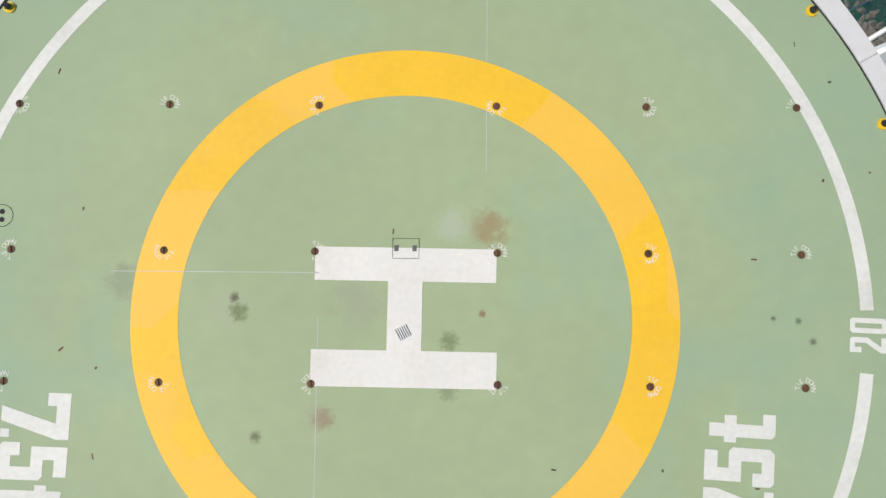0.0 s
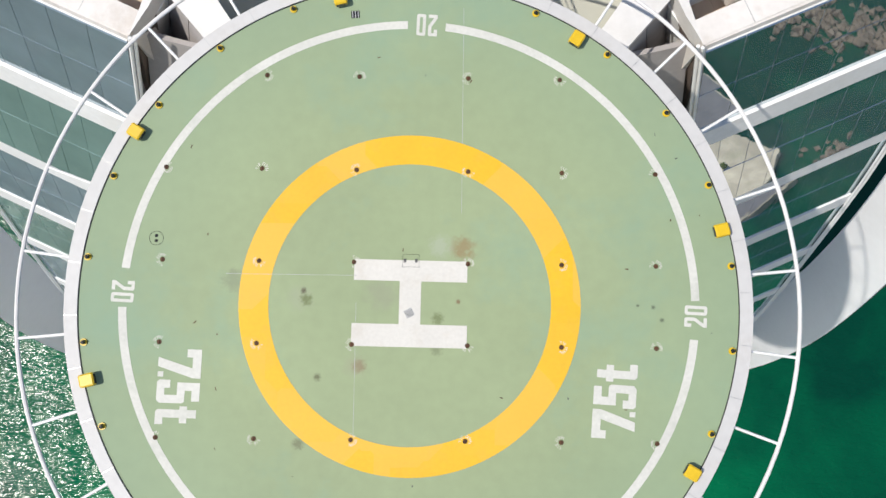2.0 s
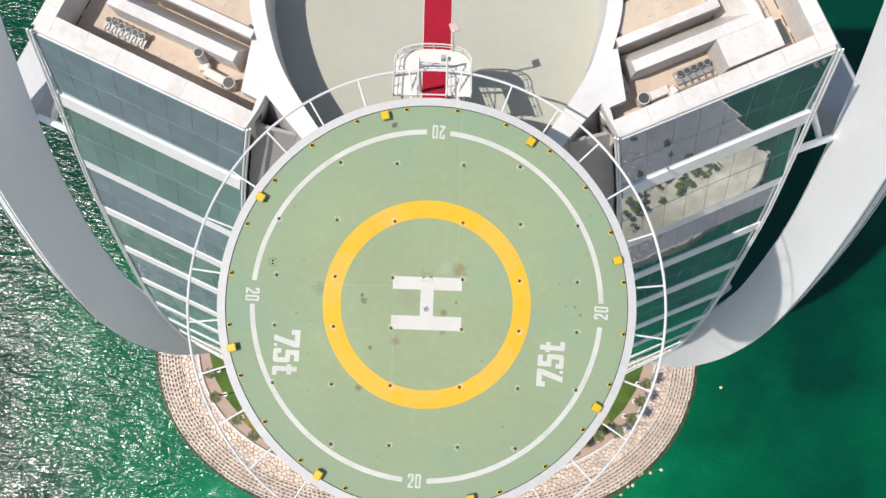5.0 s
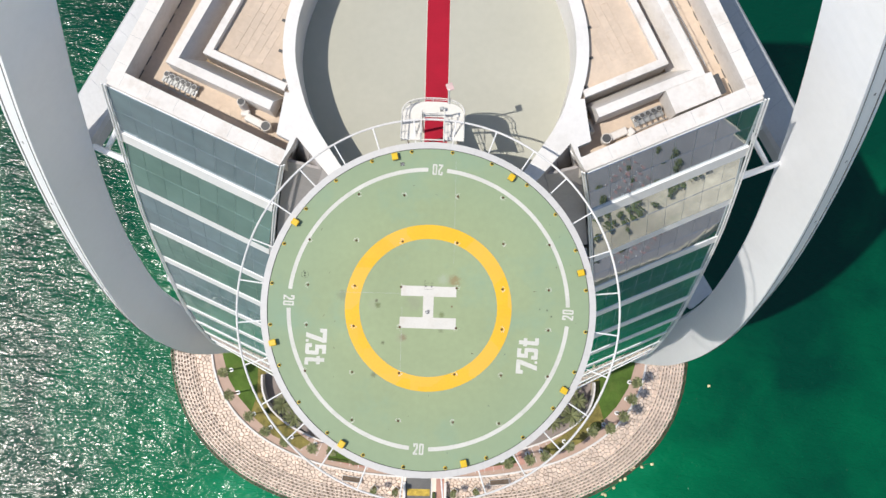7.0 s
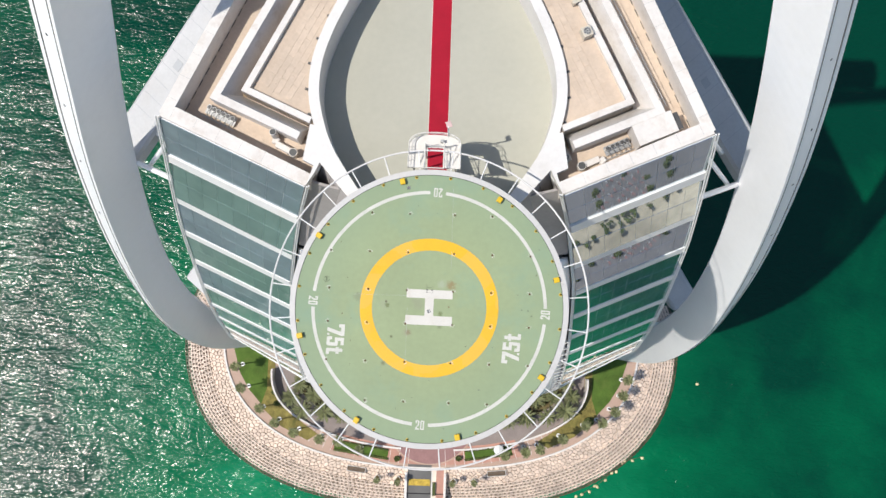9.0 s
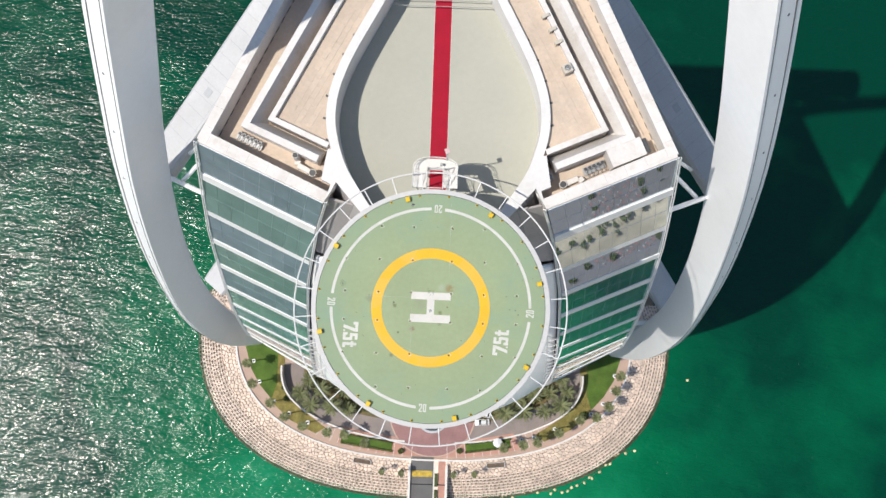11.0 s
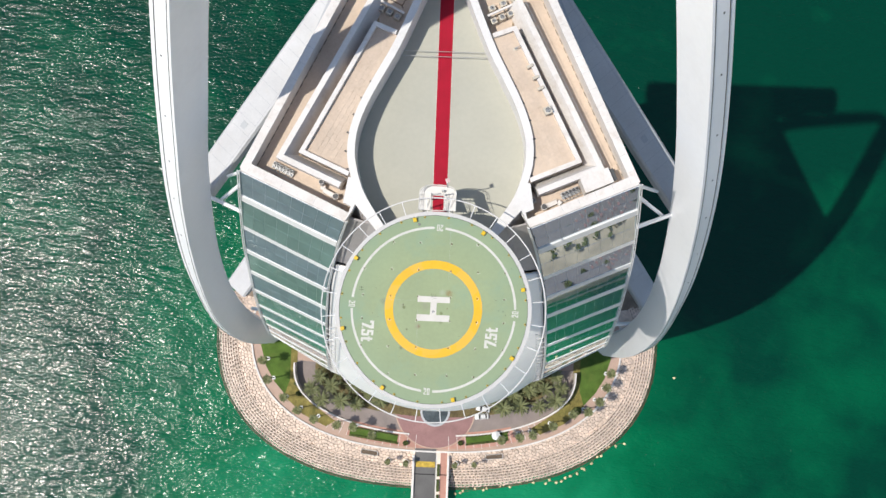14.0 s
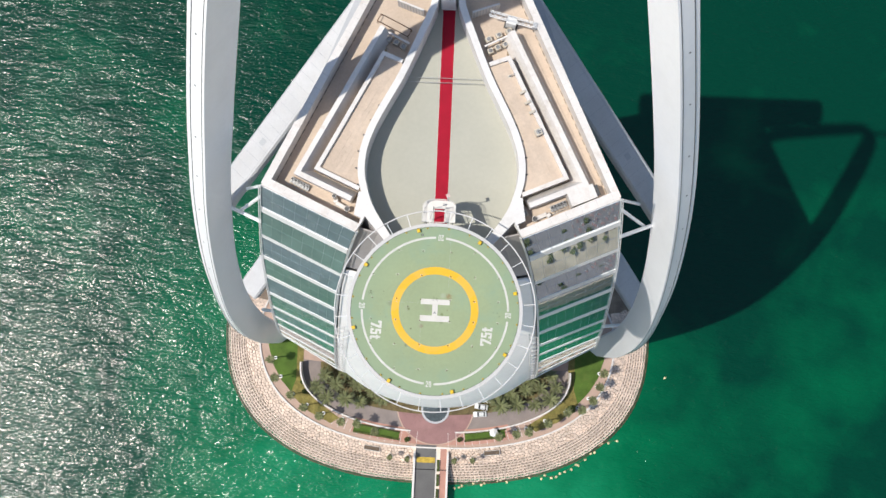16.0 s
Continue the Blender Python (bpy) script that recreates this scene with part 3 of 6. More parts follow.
BAND = 9.6
for s in (-1, 1):
    rings = [wing_ring(s, z, 0.35) for z in [0, 20, 40, 60, 80] + [205.5 - BAND * k / 2 for k in range(25, -1, -1)]]
    rings = [r for r in rings if r[0][2] < 199.5] + [wing_ring(s, 199.6, 0.35)]
    bm = loft(bmesh.new(), rings)
    wing = part("wing", bm, GREYPAINT, tower, "glazed hotel wing with white floor bands")
    # white floor bands and glass between them, on the shoreward face
    for k in range(0, 18):
        ztop = 205.5 - BAND * k
        zlo = ztop - BAND
        sp = 1.6
        cant = 0.0

        def face(z, u, out):
            ox, oy, ix, iy = interp(CORNER, z)
            f = Vector((ix - ox, iy - oy))
            n = Vector((f.y, -f.x)).normalized()
            n = n if n.y < 0 else -n
            p = Vector((ox, oy)) + f * u + n * (out + cant * (ztop - BAND / 2 - z))
            return Vector((s * p.x + lean(z), p.y, z))
        bm = bmesh.new()
        zs = [ztop - sp * 0.55, ztop + sp * 0.45] if k else [ztop - 1.05, ztop - 0.75]
        proud = 0.18 if k else 0.05
        ring = [[face(z, u, o) for u in [j / 10 for j in range(11)]] for z, o in ((zs[0], -0.3), (zs[0], proud), (zs[1], proud), (zs[1], -0.3))]
        rows = [[bm.verts.new(p) for p in r] for r in ring]
        for a in range(4):
            for j in range(10):
                bm.faces.new((rows[a][j], rows[a][j + 1], rows[(a + 1) % 4][j + 1], rows[(a + 1) % 4][j]))
        bmesh.ops.recalc_face_normals(bm, faces=bm.faces)
        part("floor_band", bm, WHITE if k else ROOFWALL, tower, "white floor band")
        # the upper glazed bands are canted a little against each other
        cant = {0: -0.022, 1: 0.048}.get(k, 0.0)
        g0, g1 = zs[0], zlo + 0.45 * 1.6
        band = part("glass_frame", loft(bmesh.new(), [[face(z, u, o) for u, o in ((0.002, -0.2), (0.998, -0.2), (0.998, 0.02), (0.002, 0.02))] for z in (g1, (g0 + g1) / 2, g0)]), WHITE, tower, "pale metal frame of a glazed band")
        # lit copy of the glass on the left wing, shaded copy on the right
        mat = (LITGLASSGREEN if k % 2 else LITGLASS) if s < 0 else (MIRRORGREEN if k in (4, 6, 7, 8) else MIRRORGLASS)
        cols = 8
        for r in range(2):
            for c in range(cols):
                za, zb = g1 + (g0 - g1) * (r / 2 + 0.006), g1 + (g0 - g1) * ((r + 1) / 2 - 0.006)
                ua, ub = (c + 0.009) / cols, (c + 0.991) / cols
                q = [face(za, ua, 0.0), face(za, ub, 0.0), face(zb, ub, 0.0), face(zb, ua, 0.0)]
                q2 = [face(za, ua, 0.09), face(za, ub, 0.09), face(zb, ub, 0.09), face(zb, ua, 0.09)]
                fs = [(4, 5, 6, 7), (0, 1, 5, 4), (1, 2, 6, 5), (2, 3, 7, 6), (3, 0, 4, 7)]
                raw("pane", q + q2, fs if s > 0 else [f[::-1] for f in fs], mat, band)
    # edge tubes
    for out in (0.0, 0.32):
        for which in (0, 1):
            bm = bmesh.new()
            pts = []
            for z in [60 + 5 * k for k in range(30)]:
                if z > 205:
                    break
                ox, oy, ix, iy = interp(CORNER, z)
                x, y = (ox, oy) if which == 0 else (ix, iy)
                pts.append((s * (x + (0.1 + out * 0.8 if which == 0 else -0.1 - out * 0.6)) + lean(z), y - 0.25 + out * 0.2, z))
            tube(bm, pts, 0.09, 6)
            part("edge_tube", bm, WHITE, tower, "white steel edge tube")
    # lacing of the inner edge
    bm = bmesh.new()
    for k in range(22):
        za, zb = 80 + 3.6 * k, 80 + 3.6 * (k + 1)
        ax, ay = interp(CORNER, za)[2:]
        bx2, by2 = interp(CORNER, zb)[2:]
        la, lb = lean(za), lean(zb)
        tube(bm, [(s * (ax - 0.2) + la, ay - 0.3, za), (s * (bx2 - 1.9) + lb, by2 - 0.9, zb)], 0.06, 5)
        tube(bm, [(s * (ax - 1.9) + la, ay - 0.9, za), (s * (bx2 - 1.9) + lb, by2 - 0.9, zb)], 0.08, 5)
        tube(bm, [(s * (ax - 0.2) + la, ay - 0.3, za), (s * (ax - 1.9) + la, ay - 0.9, za)], 0.055, 5)
    part("lattice_edge", bm, COPING, tower, "white lattice edge of the sail")

# the membrane between the wings
SAIL_DEPTH = [(0, 9.6), (60, 10.2), (80, 9.8), (100, 7.8), (120, 5.4), (150, 2.6), (177, 1.6), (199, 1.5)]
rings = []
for k in range(94):
    z = 187.0 - k * 2.0
    ox, oy, ix, iy = interp(CORNER, max(z, 0))
    depth = interp(SAIL_DEPTH, z)[0]
    rings.append([(lean(z) + (ix - 0.6) * math.sin(radians(a)) / math.sin(radians(70)), iy + 0.4 - depth * max(0.0, (math.cos(radians(a)) - math.cos(radians(70))) / (1 - math.cos(radians(70)))) ** 1.2, z) for a in range(-70, 71, 5)])
bm = bmesh.new()
loft(bm, rings, closed=False)
bmesh.ops.solidify(bm, geom=bm.faces[:], thickness=0.3)
part("sail_membrane", bm, SAILWHITE, tower, "taut white fabric sail wall", smooth=True)

# ---- legs: two bowed white steel masts either side ----
# ridges of a leg at each height: z, outer ridge x, y, front ridge x, y, inner ridge x, y
LEG = [(0, 59.1, -6.4, 55.9, -7.7, 51.4, -4.4), (20, 57.7, -6.4, 54.4, -7.7, 50.8, -3.3), (40, 56.2, -6.3, 52.7, -7.6, 50.1, -2.1), (60, 54.6, -6.1, 51.0, -7.4, 49.2, -1.0), (80, 52.9, -5.5, 49.3, -6.9, 48.0, 0.3),
       (100, 51.1, -4.1, 47.9, -5.6, 45.9, 1.7), (120, 49.0, -1.8, 46.4, -3.4, 43.7, 3.3), (140, 46.8, 1.9, 44.6, 0.0, 41.6, 6.3), (165, 44.1, 8.5, 41.5, 6.3, 38.3, 11.9), (191, 39.9, 16.5, 37.2, 13.8, 33.8, 20.2),
       (212, 35.4, 23.9, 32.8, 21.3, 29.1, 27.6), (234, 29.8, 31.3, 27.5, 29.2, 23.7, 35.1), (250, 25.3, 37.0, 23.0, 35.4, 19.5, 40.7), (265, 19.8, 41.6, 17.8, 40.4, 14.6, 44.2), (280, 11.0, 42.4, 9.1, 41.1, 6.2, 44.6), (292, 3.0, 42.4, 1.4, 41.1, -1.0, 44.0)]


def leg_ridges(s, z):
    """The three front ridges of the leg on the side s at height z."""
    ox, oy, fx, fy, ix, iy = interp(LEG, z)
    return [Vector((s * x + lean(z), y, z)) for x, y in ((ox, oy), (fx, fy), (ix, iy))]


for s in (-1, 1):
    rings = []
    for k in range(147):
        z = 2.0 * k
        o, f, i = leg_ridges(s, z)
        rings.append([o + Vector((0, 0.4, 0)), o, f.lerp(o, 0.10) + Vector((0, -0.06, 0)), f, f.lerp(i, 0.012), i, i + Vector((s * 1.6, 1.5, 0)), o + Vector((-s * 1.2, 2.6, 0))])
    leg = part("bowed_leg", loft(bmesh.new(), rings), LEGWHITE, tower, "bowed white steel exoskeleton leg")
    for across in (0.22, 0.86):
        bm = bmesh.new()
        pts = []
        for k in range(44, 146):
            o, f, i = leg_ridges(s, 2.0 * k)
            pts.append(o.lerp(f, across) + Vector((0, -0.05, 0)))
        tube(bm, pts, 0.07, 4)
        part("joint_line", bm, DARKMETAL, leg, "thin dark cable groove")
    for z in (120, 135, 150, 165, 178, 191, 201.5, 212, 224, 234):
        o, f, i = leg_ridges(s, z)
        p = o.lerp(f, 0.5)
        n = (f - o).cross(leg_ridges(s, z + 1)[0] - o).normalized()
        n = n if n.y < 0 else -n
        part("fixing_point", cylinder(bmesh.new(), p - n * 0.1, p + n * 0.06, 0.14, n=10), DARKMETAL, leg, "small dark fixing socket")

# mast, restaurant wing: behind the roof, they shade the sea
part("mast", cylinder(bmesh.new(), (0, 62, 150), (0, 38, 321), 2.0, 0.5, 16), WHITE, tower, "white steel mast")
bm = bmesh.new()
loft(bm, [[(x, 60 + 4.5 * math.cos(t), 199 + 3.2 * math.sin(t)) for t in [2 * math.pi * k / 14 for k in range(14)]] for x in (-32, -29, -10, 10, 29, 32)])
part("restaurant_wing", bm, WHITE, tower, "white tubular restaurant cantilever")

# ---- diagonal trusses between legs and mast ----
for s in (-1, 1):
    for a, b, w, t in (((38.2, 18.6, 178.5), (7.6, 53.0, 202.0), 4.4, 2.4), ((52.5, 7.0, 86), (8, 60, 128), 6.0, 3.0)):
        A, B = Vector((s * a[0], a[1], a[2])), Vector((s * b[0], b[1], b[2]))
        d = (B - A).normalized()
        side = d.cross(Vector((0, 0, 1))).normalized()
        up = side.cross(d)
        rings = [[p + side * x * w / 2 + up * y * t / 2 for x, y in ((-1, -0.8), (1, -0.8), (1, 0.7), (0.85, 1), (-0.85, 1), (-1, 0.7))] for p in (A, A.lerp(B, 0.25), B)]
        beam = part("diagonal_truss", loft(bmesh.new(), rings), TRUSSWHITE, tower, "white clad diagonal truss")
        m = Matrix((side, d, up)).transposed().to_4x4()
        m.translation = A.lerp(B, 0.27) + up * (t / 2 + 0.02)
        part("hatch", box(bmesh.new(), (0, 0, 0), (0.9, 1.2, 0.06), m=m), GREYPAINT, beam, "grey maintenance hatch")
        for k in range(3, 24):
            m.translation = A.lerp(B, k / 24) + up * (t / 2)
            part("panel_joint", box(bmesh.new(), (0, 0, 0), (w * 0.84, 0.07, 0.02), m=m), GREYPAINT, beam)
        m.translation = A.lerp(B, 0.5) + up * (t / 2) + side * (w * 0.34)
        part("panel_joint", box(bmesh.new(), (0, 0, 0), (0.06, (B - A).length * 0.9, 0.02), m=m), GREYPAINT, beam)
    for p, q, r in (((26.0, 17.5, 199), (34.0, 16.5, 182), 0.28), ((26.0, 17.6, 203), (33.0, 20.0, 183), 0.25), ((28.5, 13.5, 190.3), (35.9, 16.9, 180.6), 0.32),
                    ((41, 1, 92), (49.5, 2.0, 82), 0.45), ):
        part("strut", cylinder(bmesh.new(), (s * p[0], p[1], p[2]), (s * q[0], q[1], q[2]), r, n=10), LEGWHITE, tower, "white tubular strut")

# ---- roof: terraces and court ----
# half of the court's rim in plan, from the pad up to the point
RIM = [(6.6, 10.2), (7.5, 11.5), (8.6, 13.1), (9.75, 15.0), (10.6, 17.2), (11.2, 20.0), (11.05, 23.0), (10.2, 25.9), (9.0, 28.6), (7.6, 31.3), (6.1, 34.2), (4.8, 37.2), (3.5, 40.4), (2.2, 43.6), (1.5, 46.0), (1.3, 50.0)]


def smooth_path(pts, n=6):
    out = []
    for i in range(len(pts) - 1):
        p0, p1, p2, p3 = (Vector(pts[max(0, min(len(pts) - 1, j))]) for j in (i - 1, i, i + 1, i + 2))
        for k in range(n):
            t = k / n
            out.append(tuple(0.5 * (2 * p1 + (p2 - p0) * t + (2 * p0 - 5 * p1 + 4 * p2 - p3) * t * t + (3 * p1 - p0 - 3 * p2 + p3) * t**3)))
    return out + [tuple(pts[-1])]


RIMS = smooth_path(RIM)
court_outline = [(x + 0.2, y) for x, y in RIMS] + [(-x - 0.2, y) for x, y in RIMS[::-1]]
court = part("roof_court", prism(bmesh.new(), court_outline, Z_COURT - 0.8, Z_COURT), COURT)
tagged(court, "pale green-grey coated roof court", "roof deck", kind="structure")
carpet = part("carpet", box(bmesh.new(), (0.1, 29.3, Z_COURT + 0.015), (1.9, 35.0, 0.03)), CARPET)
tagged(carpet, "long red carpet with pale edge lines down the roof court", "carpet")
for x in (-0.97, 0.97):
    part("edge_line", box(bmesh.new(), (0.1 + x, 29.3, Z_COURT + 0.012), (0.07, 35.0, 0.02)), MARKLINE, carpet, "thin pale edge line")
for s in (-1, 1):
    rim = RIMS if s > 0 else [(-x, y) for x, y in RIMS]
    bm = wall(bmesh.new(), rim, -1.0 * s, Z_COURT - 0.4, 204.75)
    tagged(part("court_wall", bm, COPING), "curved white parapet wall round the roof court", "wall", kind="structure")
    # the arm by the pad widens into a plate that meets the parapet
    arm = [p for p in RIMS if p[1] < 17.0] + [(11.9, 17.0), (12.45, 13.6), (11.4, 13.1), (12.0, 11.25), (11.27, 12.45), (10.84, 13.38), (8.62, 10.83), (7.7, 9.8)]
    tagged(part("arm_coping", prism(bmesh.new(), [(s * x, y) for x, y in arm][::s], 203.7, Z_PARA + 0.004), COPING), "broad white coping of the court arm by the pad", "coping", kind="structure")
    # terrace floor, a storey below the parapet
    o = [(26.0, 17.6), (12.1, 11.4), (11.6, 12.8)] + [(x + 0.9, y) for x, y in RIMS if 14 < y < 49] + [(4.5, 52), (9.5, 52)]
    o = [(s * x, y) for x, y in o][::s]
    tagged(part("terrace", prism(bmesh.new(), o, Z_ROOF - 0.5, Z_ROOF), TERRACE), "beige tiled sunken roof terrace", "roof terrace", kind="structure")
    outer = [(s * x, y) for x, y in ((9.45, 52.8), (26.2, 17.7), (12.0, 11.2))]
    tagged(part("parapet", wall(bmesh.new(), outer, -1.12 * s, 197.0, Z_PARA), ROOFWALL), "broad white rendered roof parapet", "parapet", kind="structure")
    mid = [(s * x, y) for x, y in ((9.9, 42.0), (21.55, 19.25), (13.1, 15.55))]
    top_in, foot_in = offset_path(mid, -0.75 * s), offset_path(mid, -1.85 * s)
    section = [[(*o, 199.8), (*o, Z_PARA - 0.15), (*i, Z_PARA - 0.15), (*f, Z_ROOF), (*f, 199.8)] for o, i, f in zip(mid, top_in, foot_in)]
    tagged(part("inner_wall", loft(bmesh.new(), section), ROOFWALL), "white rendered inner roof wall with battered side", "wall", kind="structure")
    tr = [(s * x, y) for x, y in ((9.3, 41.6), (20.7, 19.45), (12.7, 16.0), (11.9, 16.8), (18.4, 19.8), (9.0, 38.9))]
    tagged(part("gutter", prism(bmesh.new(), tr[::-s], Z_ROOF - 0.3, Z_ROOF + 0.004), TRENCH), "stained brown roof gutter", "gutter", kind="structure")
    blk = [(9.4, 38.1), (18.6, 20.05), (12.0, 17.15)] + [(x + 0.95, y) for x, y in RIMS if 17 < y < 36.6]
    blk = [(s * x, y) for x, y in blk]
    tagged(part("upper_roof", prism(bmesh.new(), blk[::s], 200.0, Z_UPPER), TERRACE), "beige tiled upper roof block", "roof", kind="structure")
    edge = [(s * x, y) for x, y in ((6.3, 36.9), (9.4, 38.1), (18.6, 20.05), (12.0, 17.15))]
    tagged(part("upper_parapet", wall(bmesh.new(), edge, -0.6 * s, 200.2, Z_PARA - 0.1), ROOFWALL), "white parapet of the upper roof", "parapet", kind="structure")
    for p, q, n in ((Vector((24.6, 18.3)), Vector((9.6, 49.6)), 26),):
        for k in range(n):
            c = p.lerp(q, (k + 0.5) / n)
            part("floor_slot", box(bmesh.new(), (s * c.x, c.y, Z_ROOF + 0.006), (0.09, 0.85, 0.012), rz=s * 25.6), DARKMETAL, tower, "dark slot drain along the parapet")

# ---- helipad ----
ZP = 210.0
pad = thing("helipad", (0, 0, ZP), "round green rooftop helipad with yellow and white markings", "helipad")
PADROT = radians(-2.5)
deck_bm = bmesh.new()
prism(deck_bm, [(11.64 * math.cos(2 * math.pi * k / 160), 11.64 * math.sin(2 * math.pi * k / 160)) for k in range(160)], -0.5, 0)


def deck_material():
    m = material("green_pad_coating", (0.273, 0.328, 0.183), 0.7, vary=0.05, scale=(0.22, 2.2), stain=(0.216, 0.322, 0.224), stain_scale=0.16, stain_amount=0.75, bump=0.25, bump_scale=25, bump_dist=0.004)
    n, l = m.node_tree.nodes, m.node_tree.links
    b = n["Principled BSDF"]
    last = b.inputs["Base Color"].links[0].from_socket
    geo = n.new("ShaderNodeNewGeometry")
    # the outer zone carries an older, bluer coat
    d = n.new("ShaderNodeVectorMath")
    d.operation = "DISTANCE"
    d.inputs[1].default_value = (0, 0, 210.0)
    l.new(geo.outputs["Position"], d.inputs[0])
    e = n.new("ShaderNodeMapRange")
    e.inputs[1].default_value, e.inputs[2].default_value = 6.5, 11.5
    e.inputs[3].default_value, e.inputs[4].default_value = 0, 0.5
    l.new(d.outputs["Value"], e.inputs[0])
    k = n.new("ShaderNodeMix")
    k.data_type = "RGBA"
    l.new(e.outputs[0], k.inputs[0])
    l.new(last, k.inputs[6])
    k.inputs[7].default_value = (0.2135, 0.300, 0.202, 1)
    last = k.outputs[2]
    # worn and overgrown spots: x, y, radius, colour, strength
    for x, y, r, c, a in ((1.85, 2.0, 0.5, (0.244, 0.163, 0.073), 0.7), (1.05, 2.05, 0.5, (0.342, 0.375, 0.277), 0.6), (-3.9, 0.15, 0.55, (0.293, 0.326, 0.212), 0.6), (-3.65, 0.1, 0.26, (0.106, 0.13, 0.041), 0.75),
                          (0.98, -0.5, 0.26, (0.114, 0.139, 0.049), 0.7), (-1.75, -2.2, 0.3, (0.179, 0.106, 0.049), 0.8), (-1.9, -2.2, 0.5, (0.293, 0.293, 0.196), 0.4), (-6.2, 0.75, 0.5, (0.196, 0.22, 0.139), 0.6), (-3.2, -2.6, 0.16, (0.098, 0.098, 0.049), 0.8),
                          (-1.0, 0.35, 0.7, (0.244, 0.244, 0.179), 0.4), (0.95, -1.6, 0.25, (0.147, 0.171, 0.09), 0.6), (8.6, 0.0, 0.09, (0.049, 0.057, 0.041), 0.7), (8.9, -0.45, 0.10, (0.049, 0.057, 0.041), 0.7), (8.05, 0.05, 0.07, (0.065, 0.073, 0.049), 0.8),
                          (-3.75, 0.42, 0.13, (0.082, 0.065, 0.041), 0.9), (-3.8, -4.9, 0.25, (0.13, 0.13, 0.073), 0.7), (1.7, 0.1, 0.1, (0.163, 0.082, 0.041), 0.8)):
        d = n.new("ShaderNodeVectorMath")
        d.operation = "DISTANCE"
        d.inputs[1].default_value = (x, y, 210.0)
        l.new(geo.outputs["Position"], d.inputs[0])
        t = n.new("ShaderNodeTexNoise")
        t.inputs["Scale"].default_value, t.inputs["Detail"].default_value, t.inputs["Roughness"].default_value = 2.2 / r, 8, 0.75
        l.new(geo.outputs["Position"], t.inputs["Vector"])
        q = n.new("ShaderNodeMath")
        q.operation = "MULTIPLY_ADD"
        q.inputs[1].default_value, q.inputs[2].default_value = 2.4 * r, -1.2 * r
        l.new(t.outputs["Fac"], q.inputs[0])
        w = n.new("ShaderNodeMath")
        w.operation = "ADD"
        l.new(d.outputs["Value"], w.inputs[0])
        l.new(q.outputs[0], w.inputs[1])
        e = n.new("ShaderNodeMapRange")
        e.inputs[1].default_value, e.inputs[2].default_value = r, r * 0.35
        e.inputs[3].default_value, e.inputs[4].default_value = 0, a
        l.new(w.outputs[0], e.inputs[0])
        k = n.new("ShaderNodeMix")
        k.data_type = "RGBA"
        l.new(e.outputs[0], k.inputs[0])
        l.new(last, k.inputs[6])
        k.inputs[7].default_value = (*c, 1)
        last = k.outputs[2]
    l.new(last, b.inputs["Base Color"])
    return m


def yellow_material():
    """Yellow paint, repainted in patches."""
    m = material("yellow_marking_paint", (0.69, 0.40, 0.01), 0.6, vary=0.05, scale=(0.4, 6), stain=(0.60, 0.36, 0.06), stain_scale=0.9, stain_amount=0.35)
    n, l = m.node_tree.nodes, m.node_tree.links
    b = n["Principled BSDF"]
    last = b.inputs["Base Color"].links[0].from_socket
    geo = n.new("ShaderNodeNewGeometry")
    v = n.new("ShaderNodeTexVoronoi")
    v.inputs["Scale"].default_value = 0.42
    v.distance = "CHEBYCHEV"
    l.new(geo.outputs["Position"], v.inputs["Vector"])
    s = n.new("ShaderNodeSeparateColor")
    l.new(v.outputs["Color"], s.inputs[0])
    r = n.new("ShaderNodeMapRange")
    r.inputs[1].default_value, r.inputs[2].default_value = 0.3, 0.8
    r.inputs[3].default_value, r.inputs[4].default_value = 0, 0.45
    l.new(s.outputs[0], r.inputs[0])
    k = n.new("ShaderNodeMix")
    k.data_type = "RGBA"
    l.new(r.outputs[0], k.inputs[0])
    l.new(last, k.inputs[6])
    k.inputs[7].default_value = (0.69, 0.40, 0.075, 1)
    l.new(k.outputs[2], b.inputs["Base Color"])
    return m


DECK = deck_material()
YELLOW = yellow_material()
MARK = material("white_marking_paint", (0.59, 0.565, 0.515), 0.65, vary=0.05, scale=(0.5, 8), stain=(0.489, 0.424, 0.342), stain_scale=0.9, stain_amount=0.45)
MARKWORN = material("worn_white_marking_paint", (0.56, 0.55, 0.50), 0.7, vary=0.07, scale=(0.5, 8), stain=(0.375, 0.399, 0.326), stain_scale=0.9, stain_amount=0.5)
RIMWHITE = material("dull_white_rim_paint", (0.522, 0.509, 0.493), 0.55, vary=0.05, stain=(0.407, 0.367, 0.326), stain_scale=0.5, stain_amount=0.4)
part("deck", deck_bm, DECK, pad, "pale green coated deck with rust and moss stains")
part("rim", annulus(bmesh.new(), 11.66, 12.13, -0.55, 0.06, n=160), RIMWHITE, pad, "white rim cladding")
for k in range(40):
    a = 2 * math.pi * (k + 0.3) / 40
    part("rim_joint", box(bmesh.new(), (11.9 * math.cos(a), 11.9 * math.sin(a), 0.061), (0.46, 0.02, 0.006), rz=math.degrees(a)), METAL, pad)
part("rim_gutter", annulus(bmesh.new(), 11.625, 11.662, -0.02, 0.015, n=160), LENS, pad, "dark gutter line")
rings = [[(r * math.cos(2 * math.pi * k / 64), r * math.sin(2 * math.pi * k / 64), z) for k in range(64)] for r, z in ((11.9, -0.5), (11.2, -1.4), (7.5, -3.2), (3.0, -4.5), (3.0, -9.5))]
part("support_bowl", loft(bmesh.new(), rings), PADGREY, pad, "grey steel support bowl")

